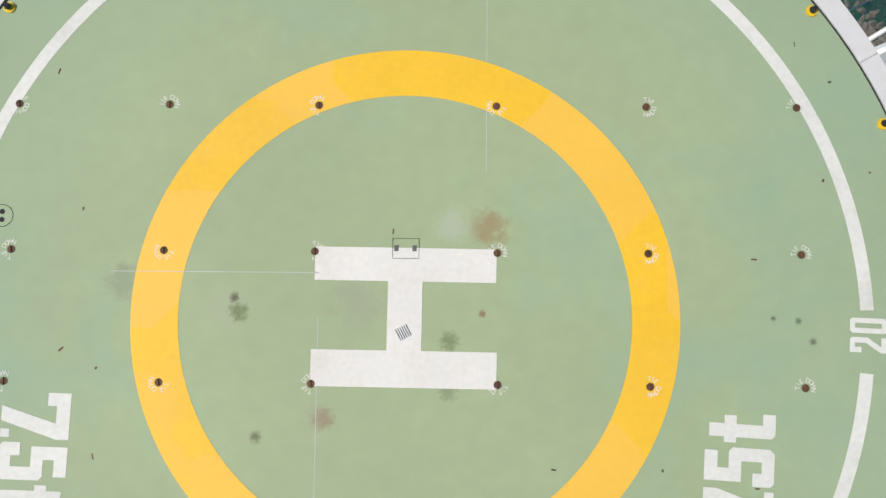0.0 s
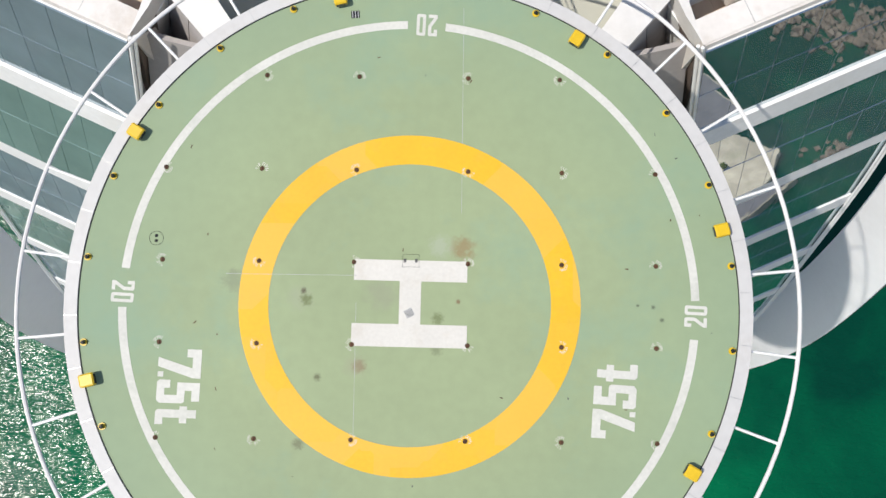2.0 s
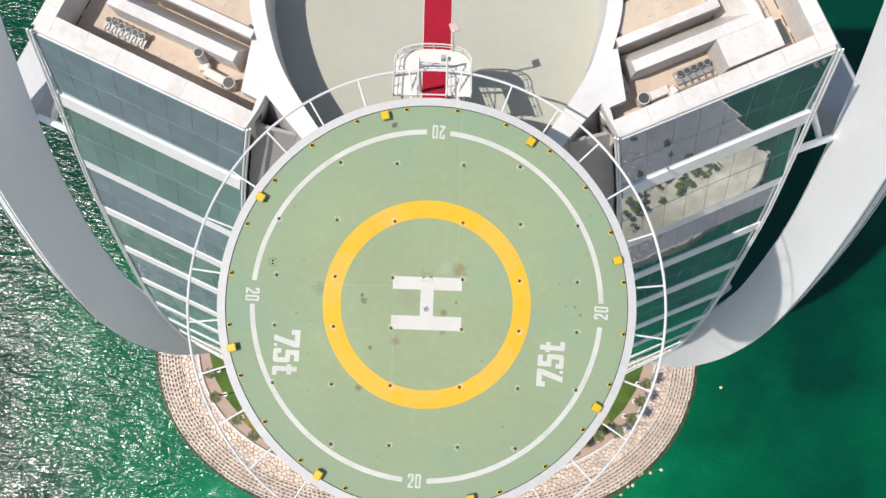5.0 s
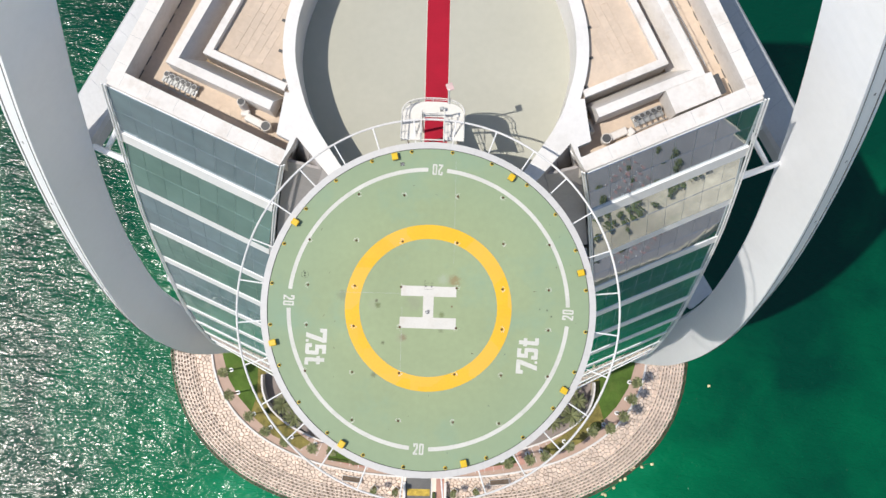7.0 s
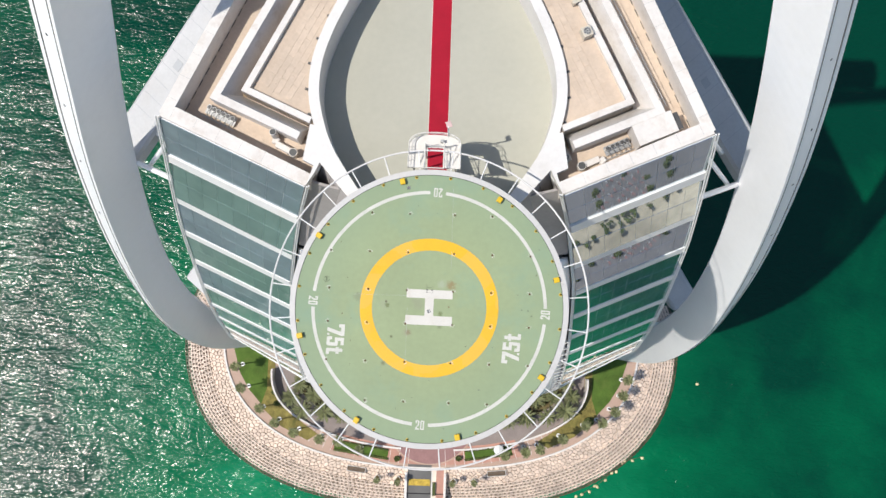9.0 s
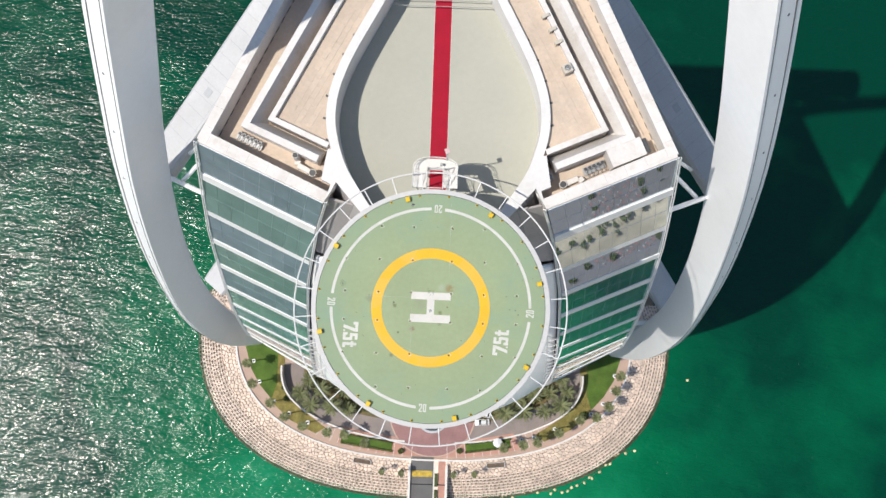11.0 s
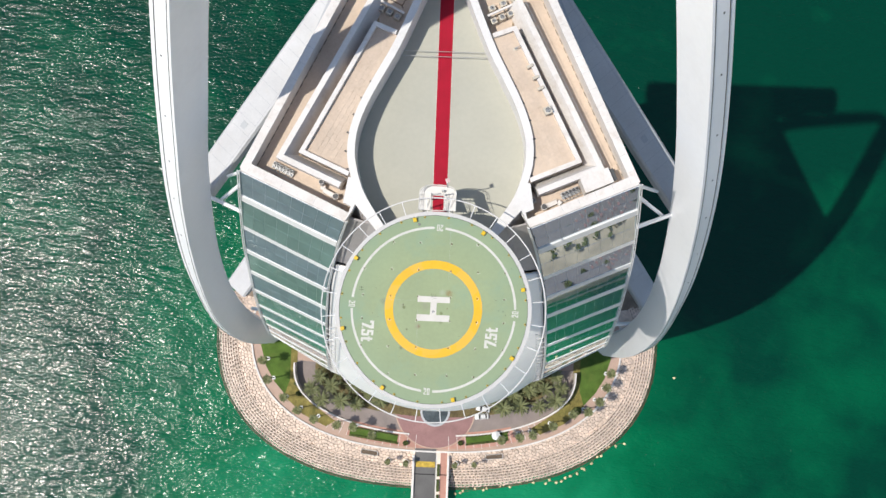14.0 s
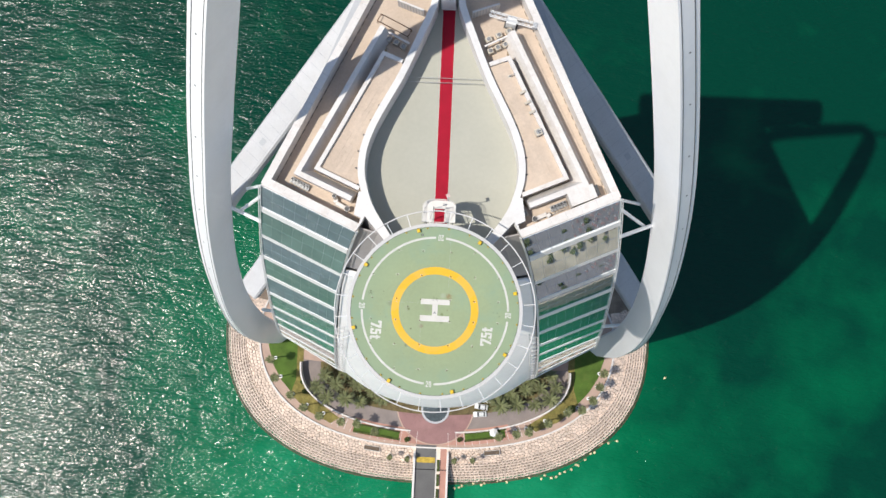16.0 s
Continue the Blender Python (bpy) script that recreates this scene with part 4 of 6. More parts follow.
part("yellow_ring", annulus(bmesh.new(), 4.98, 6.03, 0, 0.006, n=128), YELLOW, pad, "broad yellow painted circle")
gap = radians(3.9)
for k in range(4):
    a = PADROT + k * math.pi / 2
    part("white_arc", annulus(bmesh.new(), 9.95, 10.24, 0, 0.006, a + gap, a + math.pi / 2 - gap, n=48), MARKWORN, pad, "worn white painted circle line")
bm = bmesh.new()
box(bm, (0, 1.17, 0.007), (4.0, 0.74, 0.006))
box(bm, (0, -1.12, 0.007), (4.06, 0.80, 0.006))
box(bm, (0, 0.04, 0.007), (0.76, 1.52, 0.006))
bmesh.ops.rotate(bm, matrix=Matrix.Rotation(radians(-0.6), 3, "Z"), verts=bm.verts)
part("letter_h", bm, MARK, pad, "white painted letter H")


TWO = [[(0, 0.8), (0.28, 0.8), (0.33, 0.75), (0.33, 0.42), (0.13, 0.12), (0.33, 0.12), (0.33, 0), (0, 0), (0, 0.13), (0.21, 0.45), (0.21, 0.69), (0.12, 0.69), (0.12, 0.55), (0, 0.55), (0, 0.75)]]
NOUGHT = [[(0.42, 0.05), (0.53, 0.11), (0.53, 0.69), (0.42, 0.75)], [(0.64, 0.11), (0.75, 0.05), (0.75, 0.75), (0.64, 0.69)], [(0.42, 0.05), (0.47, 0), (0.70, 0), (0.75, 0.05), (0.64, 0.11), (0.53, 0.11)], [(0.42, 0.75), (0.53, 0.69), (0.64, 0.69), (0.75, 0.75), (0.70, 0.8), (0.47, 0.8)]]
for x, y, turn in ((-0.45, -10.1, -2.5), (0.45, 10.1, 177.5), (10.1, -0.3, 87.5), (-10.1, 0.3, -92.5)):
    bm = bmesh.new()
    for o in TWO + NOUGHT:
        lo = [bm.verts.new((px - 0.375, py - 0.4, 0.006)) for px, py in o]
        bm.faces.new(lo)
    bmesh.ops.recalc_face_normals(bm, faces=bm.faces)
    for f in bm.faces:
        f.normal_update()
        if f.normal.z < 0:
            f.normal_flip()
    bmesh.ops.triangulate(bm, faces=bm.faces[:])
    bmesh.ops.transform(bm, matrix=pose(x, y, 0, 0, 0, turn), verts=bm.verts)
    part("painted_text", bm, MARKWORN, pad, "white painted figures 20")
# block figures, drawn as outlines on a grid 2.55 long and 1.5 high
SEVEN = [[(0, 1.5), (1.0, 1.5), (1.0, 1.22), (0.62, 0), (0.30, 0), (0.66, 1.20), (0.28, 1.20), (0.28, 1.0), (0, 1.0)]]
FIVE = [[(1.16, 1.5), (1.80, 1.5), (1.80, 1.22), (1.44, 1.22), (1.44, 0.98), (1.80, 0.98), (1.88, 0.90), (1.88, 0.10), (1.78, 0), (1.16, 0), (1.08, 0.08), (1.08, 0.46), (1.36, 0.46), (1.36, 0.27), (1.60, 0.27), (1.60, 0.71), (1.16, 0.71)]]
TEE = [[(2.10, 1.42), (2.38, 1.42), (2.38, 1.10), (2.56, 1.10), (2.56, 0.84), (2.38, 0.84), (2.38, 0.27), (2.62, 0.27), (2.62, 0), (2.18, 0), (2.10, 0.08), (2.10, 0.84), (1.98, 0.84), (1.98, 1.10), (2.10, 1.10)]]
DOT = [[(0.80, 0.0), (0.98, 0.0), (0.98, 0.2), (0.80, 0.2)]]
for x, y, turn in ((7.22, -3.3, 86.5), (-8.02, -3.0, -91.5)):
    bm = bmesh.new()
    for o in SEVEN + FIVE + TEE + DOT:
        prism(bm, [(px - 1.31, py - 0.75) for px, py in o], 0.002, 0.007)
    bmesh.ops.transform(bm, matrix=pose(x, y, 0, 0, 0, turn), verts=bm.verts)
    part("weight_marking", bm, MARKWORN, pad, "white painted figures 7.5t")

# tie-down rings with lettering round them
glyphs = {c: letters(c) for c in "TIEDOWN"}


def tie_text(turn):
    verts, faces = [], []
    for i, c in enumerate("TIE DOWN"):
        if c == " ":
            continue
        v, f, w = glyphs[c]
        a = turn + 95 - i * 27
        m = pose(0, 0, 0.007, 0, 0, a - 90) @ pose(0, 0.175, 0) @ Matrix.Diagonal((0.10, 0.10, 1, 1))
        k = len(verts)
        verts += [m @ p for p in v]
        faces += [tuple(k + j for j in q) for q in f]
    return verts, faces


cup = annulus(bmesh.new(), 0.0, 0.088, 0.003, 0.012, n=16)
cup_me = bpy.data.meshes.new("tie_down_cup")
cup.to_mesh(cup_me)
cup_me.materials.append(RUSTMETAL)
bar = bmesh.new()
box(bar, (0, 0, 0.03), (0.025, 0.17, 0.03), bevel=0.01)
bar_me = bpy.data.meshes.new("tie_down_bar")
bar.to_mesh(bar_me)
bar_me.materials.append(RUSTMETAL)
text_me = []
for k in range(4):
    v, f = tie_text(k * 83)
    me = bpy.data.meshes.new("tie_down_text")
    me.from_pydata([tuple(p) for p in v], [], f)
    me.materials.append(MARK)
    text_me.append(me)
GRID = [(-2.0, 1.45), (2.03, 1.44), (-2.02, -1.45), (2.04, -1.44)]
for yy in (8.15, 4.75, 1.45, -1.45, -4.75, -8.15):
    for xx in (-8.75, -5.35, -1.98, 2.0, 5.35, 8.7):
        if abs(xx) > 8 and abs(yy) > 8 or abs(yy) < 2 and abs(xx) < 3:
            continue
        GRID.append((xx * (1.0 if abs(yy) < 8 else 0.985), yy))
for i, (x, y) in enumerate(GRID):
    a = shared("tie_down", cup_me, Matrix.Translation((x, y, 0)), pad)
    a["label"] = "rusty recessed tie-down ring"
    shared("ring_bar", bar_me, Matrix.Rotation(0.1 * (i % 3), 4, "Z"), a)
    shared("painted_text", text_me[i % 4], Matrix.Identity(4), a)
# deck fittings
part("deck_grate", box(bmesh.new(), (-0.02, -0.32, 0.013), (0.30, 0.30, 0.012), rz=28), METAL, pad, "square metal drain grate")
for k in range(6):
    m = pose(-0.02, -0.32, 0.02, 0, 0, 28)
    part("grate_slot", box(bmesh.new(), (-0.125 + 0.05 * k, 0, 0), (0.02, 0.27, 0.004), m=m), LENS, pad)
for x0, x1, y0, y1 in ((-0.28, 0.3, 1.745, 1.755), (-0.28, 0.3, 1.30, 1.31), (-0.285, -0.275, 1.3, 1.75), (0.295, 0.305, 1.3, 1.75)):
    part("hatch_seam", box(bmesh.new(), ((x0 + x1) / 2, (y0 + y1) / 2, 0.012), (x1 - x0, y1 - y0, 0.004)), LENS, pad)
for x in (-0.2, 0.2):
    part("hatch_handle", box(bmesh.new(), (x, 1.53, 0.02), (0.09, 0.13, 0.02), bevel=0.01), DARKMETAL, pad, "dark recessed handle")
part("round_cover_seam", annulus(bmesh.new(), 0.24, 0.255, 0.002, 0.006, n=32, centre=(-9.0, 2.2)), LENS, pad)
for dy in (-0.09, 0.09):
    part("cover_hole", annulus(bmesh.new(), 0.0, 0.06, 0.002, 0.008, n=12, centre=(-9.0, 2.2 + dy)), LENS, pad)
drain = part("deck_drain", box(bmesh.new(), (-2.15, 10.45, 0.01), (0.30, 0.26, 0.012), rz=5), LENS, pad, "small dark drain grating")
for k in range(3):
    part("drain_bar", box(bmesh.new(), (-2.25 + 0.1 * k, 10.45, 0.02), (0.03, 0.24, 0.01), rz=5), METAL, drain)
# deck board seams
for x in (1.78, -1.9):
    part("deck_seam", box(bmesh.new(), (x, 7.0 if x > 0 else -2.5, 0.003), (0.012, 7.5 if x > 0 else 5.0, 0.002)), GREYPAINT, pad)
part("deck_seam", box(bmesh.new(), (-4.2, 0.98, 0.009), (4.6, 0.012, 0.002)), GREYPAINT, pad)

# scuffs and small marks
r = random.Random(17)
for k in range(34):
    a, d = r.uniform(0, 2 * math.pi), 11.2 * math.sqrt(r.uniform(0.02, 1))
    w, h = r.uniform(0.03, 0.14), r.uniform(0.02, 0.05)
    part("scuff", box(bmesh.new(), (d * math.cos(a), d * math.sin(a), 0.0025), (w, h, 0.003), rz=r.uniform(0, 180)), RUSTMETAL if k % 3 else DARKMETAL, pad)

# safety net ring
NET_Z = -0.75
part("net_tube", tube(bmesh.new(), [(13.9 * math.cos(2 * math.pi * k / 120), 13.9 * math.sin(2 * math.pi * k / 120), NET_Z + 0.5) for k in range(120)], 0.08, 8, closed=True), COPING, pad, "white tubular safety net rail")
for k in range(28):
    a = 2 * math.pi * (k + 0.45) / 28
    c, s = math.cos(a), math.sin(a)
    part("net_bracket", tube(bmesh.new(), [(12.05 * c, 12.05 * s, -0.35), (13.9 * c, 13.9 * s, NET_Z + 0.5)], 0.055, 6), WHITE, pad)

# floodlights and edge lights standing on the deck
flood = thing("flood_light", (0, 0, ZP), "yellow box floodlight on the pad edge", "floodlight", "pad floodlights")
part("housing", box(bmesh.new(), (0, 0, 0.28), (0.52, 0.46, 0.30), bevel=0.05), YELLOWBOX, flood)
part("lens", box(bmesh.new(), (-0.262, 0, 0.27), (0.02, 0.36, 0.2), bevel=0.008), LENS, flood, "dark glass lens")
part("bracket", box(bmesh.new(), (0, 0, 0.065), (0.3, 0.3, 0.13)), DARKMETAL, flood)
BOXES = [(-2.7, 10.95), (5.85, 9.6), (10.98, 2.75), (9.85, -5.7), (2.8, -11.0), (-5.9, -9.85), (-11.1, -2.8), (-9.8, 5.95)]
for i, (x, y) in enumerate(BOXES):
    m = pose(x, y, ZP, 0, 0, math.degrees(math.atan2(y, x)))
    if i == 0:
        flood.matrix_world = m
    else:
        copy_thing(flood, m)
lamp = thing("edge_light", (0, 0, ZP), "small yellow edge light with a dark lens", "light", "pad edge lights")
part("base", cylinder(bmesh.new(), (0, 0, 0), (0, 0, 0.05), 0.13, n=14), YELLOWBOX, lamp)
part("stem", cylinder(bmesh.new(), (0, 0, 0.05), (0, 0, 0.12), 0.05, n=8), DARKMETAL, lamp)
part("dome", cylinder(bmesh.new(), (0, 0, 0.12), (0, 0, 0.23), 0.085, 0.05, n=12), LENS, lamp, "dark glass dome")
for k in range(24):
    a = 7.5 + 15 * k
    m = pose(11.47 * math.cos(radians(a)), 11.47 * math.sin(radians(a)), ZP, 0, 0, a)
    if k == 0:
        lamp.matrix_world = m
    else:
        copy_thing(lamp, m)

# ---- panels beside the court arms, between pad and wings ----
PANELGREY = material("grey_wall_panel", (0.375, 0.35, 0.342), 0.6, vary=0.08, stain=(0.367, 0.326, 0.302), stain_scale=0.5)
for s in (-1, 1):
    # raking side walls below the arm: a grey panelled one, a white pier, a recess coloured dark for its shade
    foot = {0: (10.6, 7.2), 1: (13.3, 11.2), 2: (13.9, 10.8), 3: (15.2, 10.6)}
    head = {0: (7.9, 10.0), 1: (10.84, 13.38), 2: (11.27, 12.45), 3: (12.0, 11.3)}

    def side_wall(name, i, j, t0, t1, mat, label, thick=1.0):
        a, b, c, d = Vector((*head[i], 203.75)), Vector((*head[j], 203.75)), Vector((*foot[j], 192.0)), Vector((*foot[i], 192.0))
        c, d = b.lerp(c, 2.6), a.lerp(d, 2.6)
        q = [a.lerp(b, t0), a.lerp(b, t1), d.lerp(c, t1), d.lerp(c, t0)]
        back = Vector((-0.25, 0.35, 0)) * thick
        q = [Vector((s * p.x, p.y, p.z)) for p in q]
        v = q + [p + Vector((s * back.x, back.y, 0)) for p in q]
        raw(name, v, [f[::s] for f in ((0, 1, 2, 3), (4, 7, 6, 5), (0, 4, 5, 1), (1, 5, 6, 2), (2, 6, 7, 3), (3, 7, 4, 0))], mat, tower, label)
    for k in range(3):
        side_wall("arm_panel", 0, 1, k / 3 + 0.006, (k + 1) / 3 - 0.006, PANELGREY, "grey wall panel under the court arm")
    side_wall("pier", 1, 2, 0.0, 1.0, WHITE, "white raking pier under the roof corner")
    side_wall("recess_wall", 2, 3, 0.0, 1.0, RECESSDARK, "recessed wall with shade put into its dark brown", thick=0.15)

# added upper end of the sail, closing the gap under the pad; its grey stands in for shade
rings = []
for z in (203.2, 199.0, 195.0, 191.0, 187.2):
    ox, oy, ix, iy = interp(CORNER, z)
    rings.append([(lean(z) + (ix - 0.6) * k / 12, iy + 0.9 - 1.6 * (1 - (k / 12) ** 2), z) for k in range(-12, 13)])
bm = bmesh.new()
loft(bm, rings, closed=False)
bmesh.ops.solidify(bm, geom=bm.faces[:], thickness=0.25)
part("gap_cladding", bm, PANELGREY, tower, "upper end of the sail between the wings, greyed for shade")

# white coping seams
def seam_line(p, q, z, w=0.05, parent=None):
    d = Vector(q) - Vector(p)
    return part("coping_seam", box(bmesh.new(), ((p[0] + q[0]) / 2, (p[1] + q[1]) / 2, z), (d.length, w, 0.012), rz=math.degrees(math.atan2(d.y, d.x))), METAL, parent)


for s in (-1, 1):
    pts = [Vector((s * 9.45, 52.8)), Vector((s * 26.2, 17.7)), Vector((s * 12.0, 11.2))]
    for a, b in zip(pts, pts[1:]):
        d = (b - a).normalized()
        nrm = Vector((-d.y, d.x)) * (-s)
        k = 1.2
        while k < (b - a).length - 0.6:
            p = a + d * k
            seam_line(tuple(p + nrm * 0.02), tuple(p + nrm * 1.1), Z_PARA + 0.002, 0.03, tower)
            k += 2.4

# ---- tiles of the roof terraces ----
def inside(p, poly):
    hit = False
    for (x0, y0), (x1, y1) in zip(poly, poly[1:] + poly[:1]):
        if (y0 > p[1]) != (y1 > p[1]) and p[0] < (x1 - x0) * (p[1] - y0) / (y1 - y0) + x0:
            hit = not hit
    return hit


def tile_mesh(w, d, h=0.022):
    b = bmesh.new()
    lo = [b.verts.new((x, y, 0)) for x, y in ((-w / 2, -d / 2), (w / 2, -d / 2), (w / 2, d / 2), (-w / 2, d / 2))]
    hi = [b.verts.new((x * 0.985, y * 0.985, h)) for x, y in ((-w / 2, -d / 2), (w / 2, -d / 2), (w / 2, d / 2), (-w / 2, d / 2))]
    for k in range(4):
        b.faces.new((lo[k], lo[(k + 1) % 4], hi[(k + 1) % 4], hi[k]))
    b.faces.new(hi)
    me = bpy.data.meshes.new("roof_tile")
    b.to_mesh(me)
    b.free()
    me.materials.append(TERRACE)
    return me


def lay_tiles(poly, parent, z, w, d, turn, limit=290):
    me = tile_mesh(w - 0.025, d - 0.025)
    r = Matrix.Rotation(radians(turn), 2)
    laid = 0
    for i in range(-60, 60):
        for j in range(-60, 60):
            c = r @ Vector((i * w + (0.5 * w if j % 2 else 0), j * d))
            cs = [c + r @ Vector((x * w / 2, y * d / 2)) for x, y in ((-1, -1), (1, -1), (1, 1), (-1, 1))]
            if laid < limit and all(inside((p.x, p.y), poly) for p in cs):
                shared("roof_tile", me, pose(c.x, c.y, z, 0, 0, turn), parent)
                laid += 1


for ob in [o for o in scene.collection.objects if o.name.startswith("upper_roof")]:
    s = 1 if ob.data.vertices[0].co.x > 0 else -1
    poly = [(8.9, 36.9), (17.4, 20.1), (12.4, 17.9)] + [(x + 1.15, y) for x, y in RIMS if 18 < y < 35.6]
    lay_tiles([(s * x, y) for x, y in poly], ob, Z_UPPER + 0.004, 1.5, 0.62, -s * 62)
for ob in [o for o in scene.collection.objects if o.name.startswith("terrace")]:
    s = 1 if ob.data.vertices[0].co.x > 0 else -1
    poly = [(21.6, 18.6), (24.6, 18.1), (13.2, 13.0), (12.9, 14.8)]
    lay_tiles([(s * x, y) for x, y in poly], ob, Z_ROOF + 0.004, 1.0, 0.62, s * 26)

# ---- access stair between court and pad ----
stair = thing("access_stair", (0.0, 12.2, Z_COURT), "white steel twin stair from the helipad to a rounded landing", "stair")
H = ZP - Z_COURT
STEPS, GOING, RISE = 8, 0.26, 0.185
Z_LANDING = H - RISE * (STEPS + 1)
Y_LANDING = 0.12 + GOING * STEPS
RAILWHITE = material("cream_white_steel_paint", (0.68, 0.655, 0.61), 0.5, vary=0.05, scale=(0.5, 5), stain=(0.66, 0.58, 0.50), stain_scale=0.8, stain_amount=0.3)


def landing_edge(k, n=24):
    """A point of the landing's rounded outer edge, k of n from one flight round to the other."""
    a = math.pi * k / n
    c, d = math.cos(a), math.sin(a)
    return Vector((math.copysign(abs(c) ** 0.75, c) * 2.32, Y_LANDING + d ** 0.8 * 1.2, Z_LANDING))


for s in (-1, 1):
    for k in range(STEPS):
        y, z = 0.12 + GOING * (k + 0.5), H - RISE * (k + 1)
        part("tread", box(bmesh.new(), (s * 1.59, y, z - 0.02), (1.34, GOING - 0.01, 0.04)), RAILWHITE, stair)
        part("riser", box(bmesh.new(), (s * 1.59, y - GOING / 2, z - RISE / 2 - 0.02), (1.34, 0.02, RISE - 0.04)), RAILWHITE, stair)
    for x in (0.88, 2.29):
        lo, hi = Vector((s * x, Y_LANDING, Z_LANDING - 0.12)), Vector((s * x, 0.05, H - 0.16))
        bm = bmesh.new()
        loft(bm, [[p + Vector((dx, 0, dz)) for dx, dz in ((-0.03, -0.18), (0.03, -0.18), (0.03, 0.14), (-0.03, 0.14))] for p in (lo, hi)])
        part("stringer", bm, RAILWHITE, stair)
        bm = bmesh.new()
        for lift, r in ((1.05, 0.045), (0.55, 0.025)):
            tube(bm, [hi + Vector((0, 0, lift)), lo + Vector((0, 0, lift + 0.1))], r, 6)
        for k in range(4):
            p = hi.lerp(lo, k / 3)
            cylinder(bm, p, p + Vector((0, 0, 1.08)), 0.028, n=6)
        part("handrail", bm, RAILWHITE, stair, "white tubular handrail")
    # twin posts beside the gap over the carpet
    part("gap_post", box(bmesh.new(), (s * 0.83, Y_LANDING + 0.05, (Z_LANDING + H + 0.6) / 2), (0.10, 0.10, H + 0.6 - Z_LANDING)), RAILWHITE, stair)
    part("column", cylinder(bmesh.new(), (s * 0.95, Y_LANDING + 0.55, 0), (s * 0.95, Y_LANDING + 0.55, Z_LANDING - 0.1), 0.11, n=10), RAILWHITE, stair)
    part("column", cylinder(bmesh.new(), (s * 1.9, 0.5, 0), (s * 1.9, 0.5, H - 0.5), 0.09, n=10), RAILWHITE, stair)
edge = [landing_edge(k) for k in range(25)]
part("landing", prism(bmesh.new(), [(p.x, p.y) for p in edge], Z_LANDING - 0.12, Z_LANDING), RAILWHITE, stair, "white rounded landing platform")
bm = bmesh.new()
for lift, r in ((1.05, 0.045), (0.55, 0.025)):
    tube(bm, [p + Vector((0, 0, lift)) for p in edge], r, 6)
for k in range(0, 25, 3):
    cylinder(bm, edge[k], edge[k] + Vector((0, 0, 1.05)), 0.026, n=6)
part("guard_rail", bm, RAILWHITE, stair, "curved white guard rail round the landing")
bm = bmesh.new()
for z in (1.05, 0.6):
    tube(bm, [(-0.83, Y_LANDING + 0.05, Z_LANDING + z), (0.83, Y_LANDING + 0.05, Z_LANDING + z)], 0.04, 6)
part("gap_rail", bm, RAILWHITE, stair)
bm = bmesh.new()
tube(bm, [(-0.83, 0.0, H + 0.55), (0.83, 0.0, H + 0.55)], 0.045, 6)
for x in (-0.83, 0.83):
    tube(bm, [(x, 0.0, H - 0.1), (x, 0.0, H + 0.55), (x, Y_LANDING + 0.05, H + 0.55)], 0.045, 6)
part("gap_rail", bm, RAILWHITE, stair, "white frame round the gap over the carpet")
part("equipment_box", box(bmesh.new(), (0.62, Y_LANDING + 0.55, Z_LANDING + 0.3), (0.3, 0.25, 0.6), bevel=0.03), METAL, stair, "small grey equipment box")
lit = thing("wind_sock_mast", (1.15, 15.5, Z_COURT), "thin mast with a pinkish square sign plate", "mast")
part("pole", cylinder(bmesh.new(), (0, 0, 0), (0, 0, 11.6), 0.06, n=8), WHITE, lit)
PINK = material("faded_pink_plate", (0.611, 0.424, 0.407), 0.5)
part("plate", box(bmesh.new(), (0.05, 0.25, 11.5), (0.5, 0.55, 0.12), rz=20, bevel=0.03), PINK, lit, "faded pink plate")
# two cable rails across the court
for y in (34.45, 35.15):
    rail = part("cable_rail", tube(bmesh.new(), [(-5.9, y, Z_COURT + 0.9), (5.9, y, Z_COURT + 0.9)], 0.045, 6), METAL)
    tagged(rail, "thin metal rail spanning the roof court", "rail", "court rails")
# white end wall of the court's point
apex = thing("end_pier", (0, 46.9, Z_COURT), "white steel end pier closing the roof court's point", "pier")
bm = bmesh.new()
loft(bm, [[(-w, -d, z), (w, -d, z), (1.5 * w, 2.0, z), (-1.5 * w, 2.0, z)] for w, d, z in ((1.1, 0.9, 0), (1.05, 0.85, 4.0), (0.95, 0.5, 4.6), (0.9, 0.2, 7.5))])
part("pier_body", bm, WHITE, apex)
for x in (-0.25, 0.25):
    part("bolt", cylinder(bmesh.new(), (x, -0.72, 4.25), (x, -0.82, 4.32), 0.09, n=8), DARKMETAL, apex)

# ---- rooftop plant ----
CASE = material("cream_metal_casing", (0.538, 0.489, 0.407), 0.5, vary=0.08, stain=(0.367, 0.293, 0.212), stain_scale=1.2)


